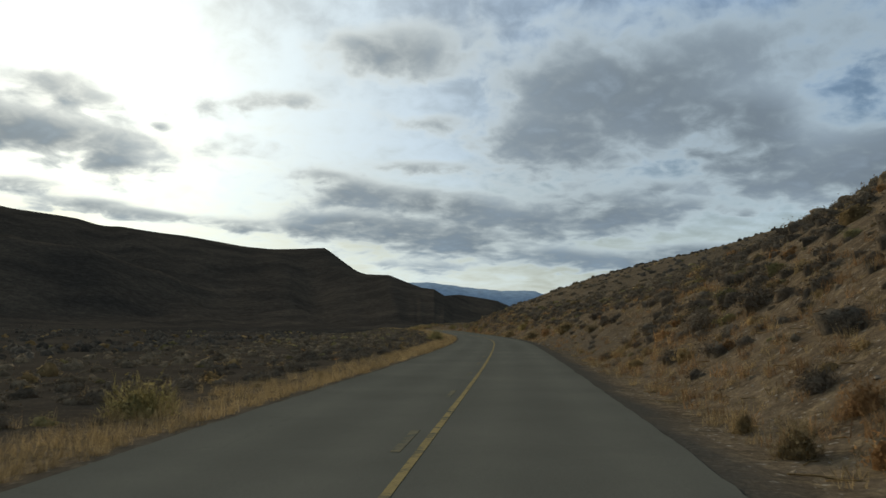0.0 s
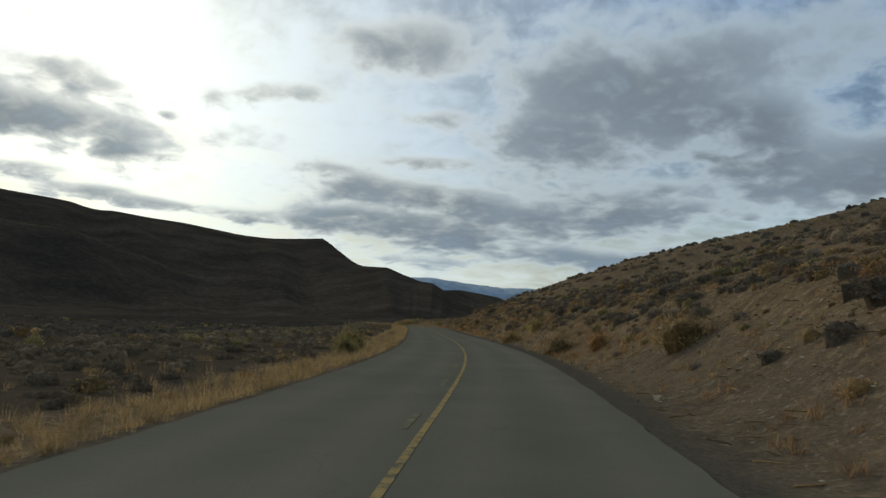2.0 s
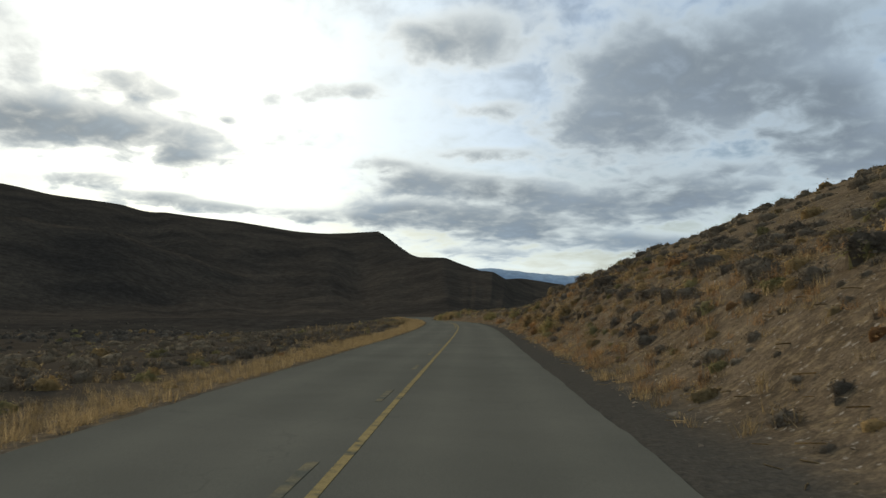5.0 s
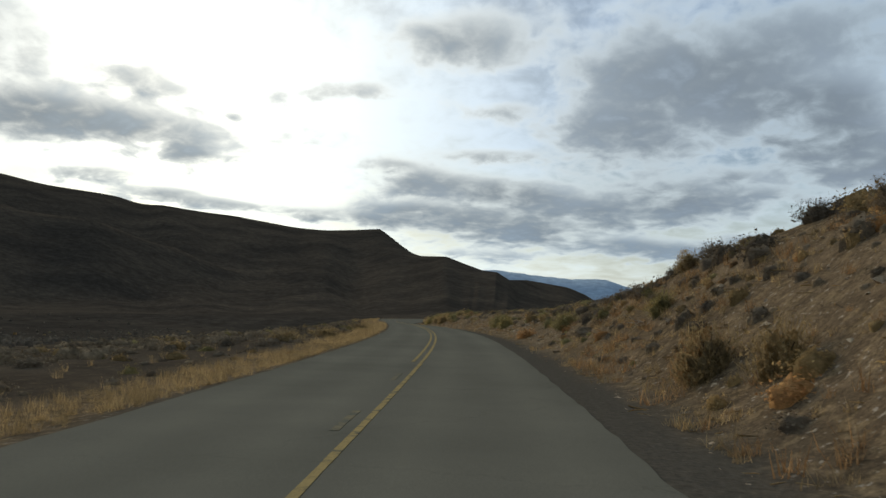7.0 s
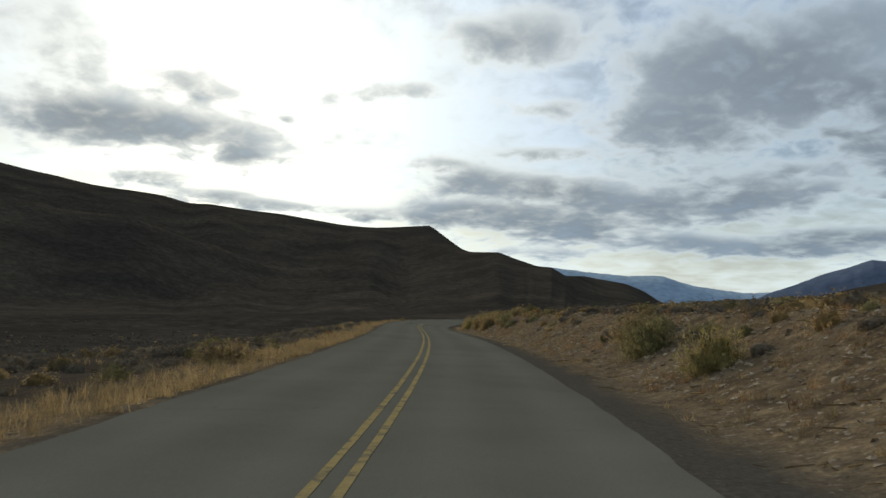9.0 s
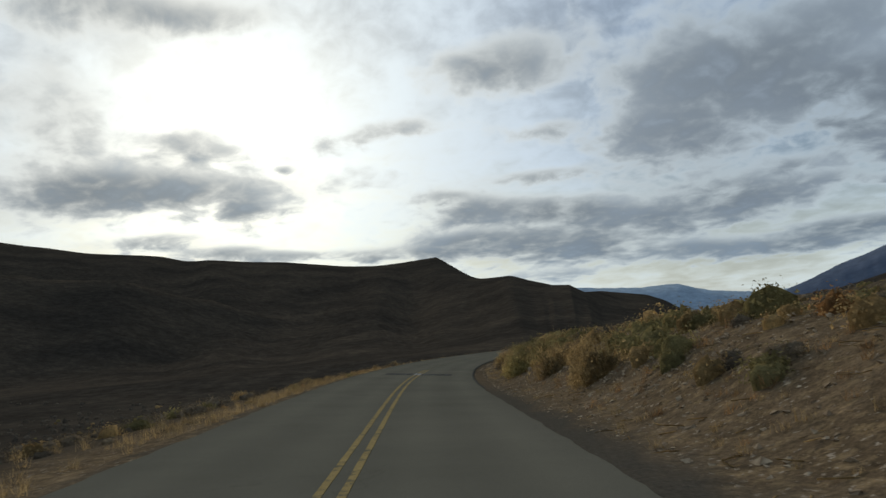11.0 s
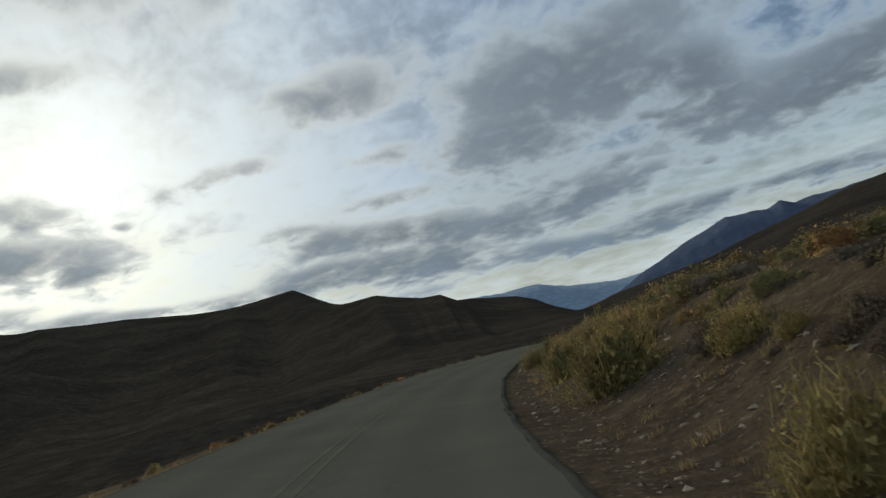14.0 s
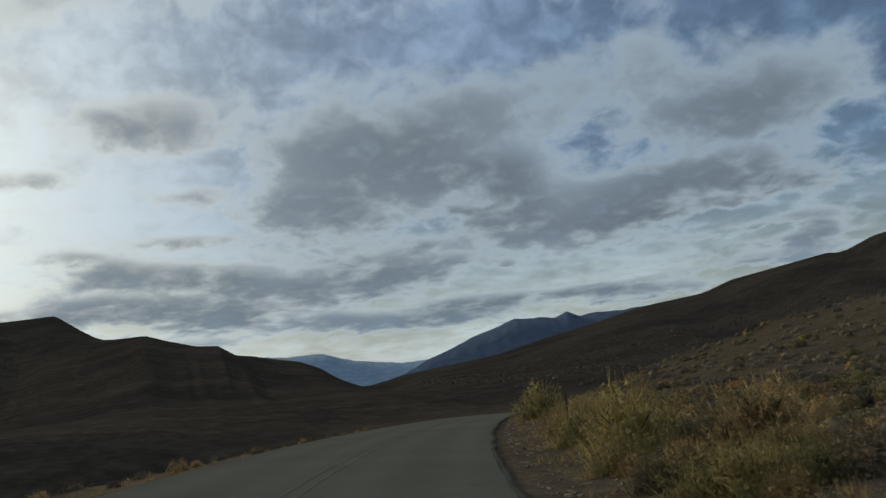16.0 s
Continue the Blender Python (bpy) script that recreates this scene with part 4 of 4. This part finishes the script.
    for k in KINDS:
        for lo, hi, source in ((0, 11.5, MID), (11.5, 26, FAR), (26, 999, DIM)):
            rows = [p for p in plan if p[0] == k and id(p) not in chosen and lo <= p[4] + 4 * (p[5] < 0) + 9 * (p[3] < 0.5) < hi]
            x, y = np.array([p[1] for p in rows]), np.array([p[2] for p in rows])
            if len(rows) == 0:
                continue
            z = height(x, y) - 0.04
            spots = [(x[i], y[i], z[i], p[3], RNG.rand() * 6.28, p[7] * (0.8 + 0.4 * RNG.rand())) for i, p in enumerate(rows)]
            merged(WORDS[k][0] + "_scrub", "low " + TINT[k] + " scrub covering the slopes", spots, source[k], KINDS[k][0], "scrub")


build_bushes()


def tuft(n, h, seed, thick=1.0):
    """Dry grass blades from one root."""
    r = np.random.RandomState(seed)
    a, lean = r.rand(n) * 6.28, 0.2 + 1.1 * r.rand(n) ** 1.5
    hh = h * (0.45 + 0.6 * r.rand(n))
    base = np.stack([0.16 * r.randn(n), 0.16 * r.randn(n), np.zeros(n) - 0.02], 1)
    d = np.stack([np.cos(a), np.sin(a), np.zeros(n)], 1)
    side = np.stack([-np.sin(a), np.cos(a), np.zeros(n)], 1) * thick * (0.009 + 0.009 * r.rand(n))[:, None]
    tip = base + d * (hh * lean)[:, None] + np.array([0, 0, 1.0]) * hh[:, None]
    v = np.stack([base - side, base + side, tip], 1).reshape(-1, 3)
    return v, np.arange(3 * n).reshape(-1, 3)


TUFTS = [tuft(17, 1.0, _i) for _i in range(6)]
CLUMPS = [tuft(24, 0.6, _i + 20, 1.0) for _i in range(6)]


def build_grass():
    def rows(n, s0, s1, a0, a1, side, lo, hi, power=1.0, gap=0.5):
        s, a, x, y = scatter(n, s0, s1, a0, a1, side, power)
        keep = RNG.rand(n) < gap + 2.0 * fbm(x * 0.25, y * 0.25, 3)
        keep &= ~((side > 0) & (s > 38) & (s < 80) & (a < 5.5) & (RNG.rand(n) < 0.75))
        x, y = x[keep], y[keep]
        z = height(x, y)
        return [(x[i], y[i], z[i], lo + (hi - lo) * RNG.rand(), RNG.rand() * 6.28, 1.0) for i in range(len(x))]

    spots = rows(10500, -8, 270, 0.25, 2.5, -1, 0.08, 0.38, 1.1, 0.85) + rows(900, -8, 330, 2.6, 6, -1, 0.18, 0.42) + rows(1100, 265, 330, 0.2, 2.2, -1, 0.12, 0.36, 1.0, 0.45) + rows(500, 325, 430, 0.2, 1.6, -1, 0.10, 0.26, 1.0, 0.4)
    merged("verge_grass", "dry straw-coloured grass along the road's verge", spots, TUFTS, M_STRAW, "grass")
    spots = rows(5000, -8, 208, 1.0, 6.0, 1, 0.15, 0.5, 1.2, 0.5) + rows(1300, 208, 310, 1.0, 6.0, 1, 0.15, 0.4, 1.0, 0.4) + rows(2200, 310, 430, 0.8, 5.0, 1, 0.12, 0.4, 1.0, 0.5) + rows(3500, -8, 240, 4, 40, 1, 0.2, 0.42, 1.0, 0.4)
    merged("bank_grass", "sparse dry straw-coloured grass on the bank", spots, CLUMPS, M_STRAW, "grass")
    spots = rows(5000, -8, 206, 1.2, 7.0, 1, 0.2, 0.65, 1.1, 0.42) + rows(900, 208, 330, 1.5, 7.0, 1, 0.2, 0.5)
    merged("dry_weeds", "rust-brown dried weeds along the foot of the bank", spots, CLUMPS, M_RUST, "weeds")


build_grass()


def stone(seed, rings=3, seg=4):
    r = np.random.RandomState(seed)
    ph, th = np.linspace(0.02, 0.98, rings) * np.pi, np.arange(seg) * 2 * np.pi / seg
    P, T = np.meshgrid(ph, th, indexing="ij")
    q = 0.5 * (0.65 + 0.5 * r.rand(*P.shape))
    v = np.stack([q * np.sin(P) * np.cos(T) * 1.2, q * np.sin(P) * np.sin(T), q * np.cos(P) * 0.5], -1).reshape(-1, 3)
    v = v @ np.array(Euler(0.55 * r.randn(3)).to_matrix())
    f = np.array([[i * seg + j, (i + 1) * seg + j, (i + 1) * seg + (j + 1) % seg, i * seg + (j + 1) % seg] for i in range(rings - 1) for j in range(seg)])
    return v, f


STONES = [stone(_i) for _i in range(14)]
STONE_MESH = [mesh_of("stone", *q, M_ROCK) for q in STONES]


def build_stones():
    def rows(n, s0, s1, a0, a1, lo, hi, power=1.0):
        s, a, x, y = scatter(n, s0, s1, a0, a1, 1, power)
        z = height(x, y)
        return [(x[i], y[i], z[i], lo + (hi - lo) * RNG.rand() ** 2, RNG.rand() * 6.28, 0.8) for i in range(n)]

    spots = rows(2600, -8, 215, 0.7, 7, 0.04, 0.15) + rows(900, 36, 95, 2.5, 8, 0.05, 0.18) + rows(4200, 205, 265, 1.6, 6.5, 0.05, 0.2) + rows(1600, 265, 300, 0.9, 6.0, 0.05, 0.2) + rows(4200, 278, 335, 0.6, 4.2, 0.04, 0.16) + rows(3200, 325, 425, 0.4, 3.4, 0.04, 0.18, 1.2)
    merged("scree", "loose pale angular stones scattered over the cut bank", spots, STONES, M_ROCK, "stones", False)
    s, a, x, y = scatter(170, -5, 415, 1.0, 6.5, 1)
    z = height(x, y)
    for i in range(170):
        q = 0.16 + 0.24 * RNG.rand() ** 2
        ob = new("stone", STONE_MESH[RNG.randint(14)])
        ob.matrix_world = Matrix.LocRotScale((x[i], y[i], z[i] + 0.05 * q), Euler((0.3 * RNG.randn(), 0.3 * RNG.randn(), RNG.rand() * 6.28)), (q, q, q))
        tagged(ob, "pale angular stone lying on the cut bank", "stone", group="stones on the bank")


build_stones()


def build_post():
    """A weathered wooden stake leaning a little, with a split top."""
    r, bm = 0.05, bmesh.new()
    rings = []
    for z, q in ((-0.25, 1.05), (0.0, 1.0), (0.5, 0.95), (0.95, 0.9), (1.06, 0.78)):
        rings.append([bm.verts.new((r * q * math.cos(a * 0.785 + z) * (1 + 0.1 * (a % 2)), r * q * math.sin(a * 0.785 + z), z + 0.03 * (a % 3) * (z > 1))) for a in range(8)])
    for lo, hi in zip(rings, rings[1:]):
        for j in range(8):
            bm.faces.new((lo[j], lo[(j + 1) % 8], hi[(j + 1) % 8], hi[j]))
    bm.faces.new(rings[-1])
    me = bpy.data.meshes.new("fence_post")
    bm.to_mesh(me)
    bm.free()
    me.materials.append(M_WOOD)
    ob = new("fence_post", me)
    z = float(height(np.array([-1.7]), np.array([407.3]))[0])
    ob.matrix_world = pose(-1.7, 407.3, z, 2, -3, 20) @ Matrix.Diagonal((0.9, 0.9, 0.95, 1))
    tagged(ob, "dark weathered wooden fence post among the brush", "fence post")


build_post()


def build_dike():
    """The low rolled asphalt edge on the inside of the bend."""
    st = np.arange(298, 450, 0.5)
    rise = smooth(st, 298, 304)
    rows = []
    for u, h in ((2.87, 0.0), (2.89, 0.01), (2.91, 0.016), (2.95, 0.016), (2.97, 0.01), (3.0, -0.10)):
        wob = 0.16 * fbm(st * 0.7, st * 0 + 2, 4)
        rows.append(on_road(st, u + wob, 0.004) + np.stack([0 * st, 0 * st, h * rise * (1 + 0.5 * fbm(st, st * 0 + 7, 3))], 1))
    v = np.stack(rows, 1).reshape(-1, 3)
    tagged(new("asphalt_dike", mesh_of("asphalt_dike", v, grid_faces(len(st), 6), M_DIKE, True)), "low dark rolled asphalt kerb along the bend", "kerb", kind="structure")


build_dike()


def build_stalks():
    """Tall dry flower stalks standing in the verge."""
    for i in range(22):
        h, bm = 0.6 + 0.45 * RNG.rand(), bmesh.new()
        ring0 = [bm.verts.new((0.008 * math.cos(a * 2.09), 0.008 * math.sin(a * 2.09), -0.03)) for a in range(3)]
        ring1 = [bm.verts.new((0.005 * math.cos(a * 2.09) + 0.03, 0.005 * math.sin(a * 2.09), h)) for a in range(3)]
        for j in range(3):
            bm.faces.new((ring0[j], ring0[(j + 1) % 3], ring1[(j + 1) % 3], ring1[j]))
        stem = bpy.data.meshes.new("stem")
        bm.to_mesh(stem)
        bm.free()
        stem.materials.append(M_STRAW)
        v, f = blades(40, 0.05, 0.2, 0.05, 0.006, i, 0.5)
        v = v + [0.03, 0, h - 0.14]
        p = on_road(np.array([162.0 + 16 * RNG.rand()]), np.array([-5.0 - 3.2 * RNG.rand()]))[0]
        root = new("dry_stalk")
        part("stem", stem, root)
        part("seed_head", mesh_of("seed_head", v, f, M_STRAW), root, "pale dry seed head")
        z = float(height(np.array([p[0]]), np.array([p[1]]))[0])
        root.matrix_world = pose(p[0], p[1], z, 8 * RNG.randn(), 8 * RNG.randn(), 360 * RNG.rand())
        tagged(root, "tall pale dry flower stalk in the verge", "plant", group="dry stalks in the verge")


build_stalks()


def build_twigs():
    """Pale broken twigs lying about on the bank."""
    s, a, x, y = scatter(3200, -5, 300, 0.8, 6, 1)
    z = height(x, y)
    src = []
    for k in range(5):
        r = np.random.RandomState(k)
        pts = np.array([[-0.5, 0, 0.02], [0, 0.08 * r.randn(), 0.05], [0.5, 0.12 * r.randn(), 0.03]])
        v = np.concatenate([pts + [0, q * 0.02, w * 0.02] for q, w in ((1, 0), (-0.5, 0.87), (-0.5, -0.87))])
        f = [[i + 3 * j, i + 1 + 3 * j, i + 1 + 3 * ((j + 1) % 3), i + 3 * ((j + 1) % 3)] for i in range(2) for j in range(3)]
        src.append((v, np.array(f)))
    spots = [(x[i], y[i], z[i], 0.15 + 0.45 * RNG.rand() ** 2, RNG.rand() * 6.28, 1.0) for i in range(3200)]
    merged("dead_twigs", "pale broken twigs lying on the bank", spots, src, M_STRAW, "twigs")


build_twigs()


def branch(pts, r0):
    """A tapered crooked twig along the given points, five-sided."""
    vs, fs = [], []
    for i, c in enumerate(pts):
        d = pts[min(i + 1, len(pts) - 1)] - pts[max(i - 1, 0)]
        a = np.cross(d, [0.3, 0.2, 1.0])
        a /= np.linalg.norm(a)
        b = np.cross(d, a)
        b /= np.linalg.norm(b)
        q = r0 * (1 - 0.85 * i / (len(pts) - 1))
        vs += [c + q * (a * math.cos(k * 1.2566) + b * math.sin(k * 1.2566)) for k in range(5)]
    for i in range(len(pts) - 1):
        fs += [[5 * i + k, 5 * i + (k + 1) % 5, 5 * i + 5 + (k + 1) % 5, 5 * i + 5 + k] for k in range(5)]
    return np.array(vs), np.array(fs)


M_BLEACHED = two_tone("bleached_wood", [(0.3, (0.30, 0.26, 0.21)), (0.7, (0.50, 0.45, 0.37))], 4.0, 40.0, 0.9, 0.004)


def build_dead_brush():
    """Bleached dead brush lying on the bank: crooked branches from one root."""
    spots = [(191.6, 6.0, 1.2), (108.2, 4.2, 0.6), (110.7, 4.5, 0.7), (323.8, 5.8, 1.0), (372.2, 6.2, 1.1), (74.9, 5.6, 0.7), (100.5, 5.0, 0.6), (336.0, 5.2, 0.9)]
    for s, u, size in spots:
        p = on_road(np.array([s]), np.array([u]))[0]
        z = float(height(np.array([p[0]]), np.array([p[1]]))[0])
        root = new("dead_brush")
        for k in range(9):
            a, rise = RNG.rand() * 6.28, 0.1 + 0.5 * RNG.rand()
            ln = 0.35 + 0.3 * RNG.rand()
            pts, c = [], np.array([0, 0, -0.03])
            for j in range(6):
                pts.append(c.copy())
                c = c + ln / 5 * np.array([math.cos(a), math.sin(a), rise])
                a, rise = a + 0.35 * RNG.randn(), rise + 0.25 * RNG.randn() - 0.08
            part("branch", mesh_of("branch", *branch(np.array(pts), 0.014), M_BLEACHED, True), root)
        root.matrix_world = Matrix.LocRotScale((p[0], p[1], z), None, (size, size, size))
        tagged(root, "bleached dead brush with bare crooked branches on the bank", "dead brush", group="dead brush on the bank")


build_dead_brush()
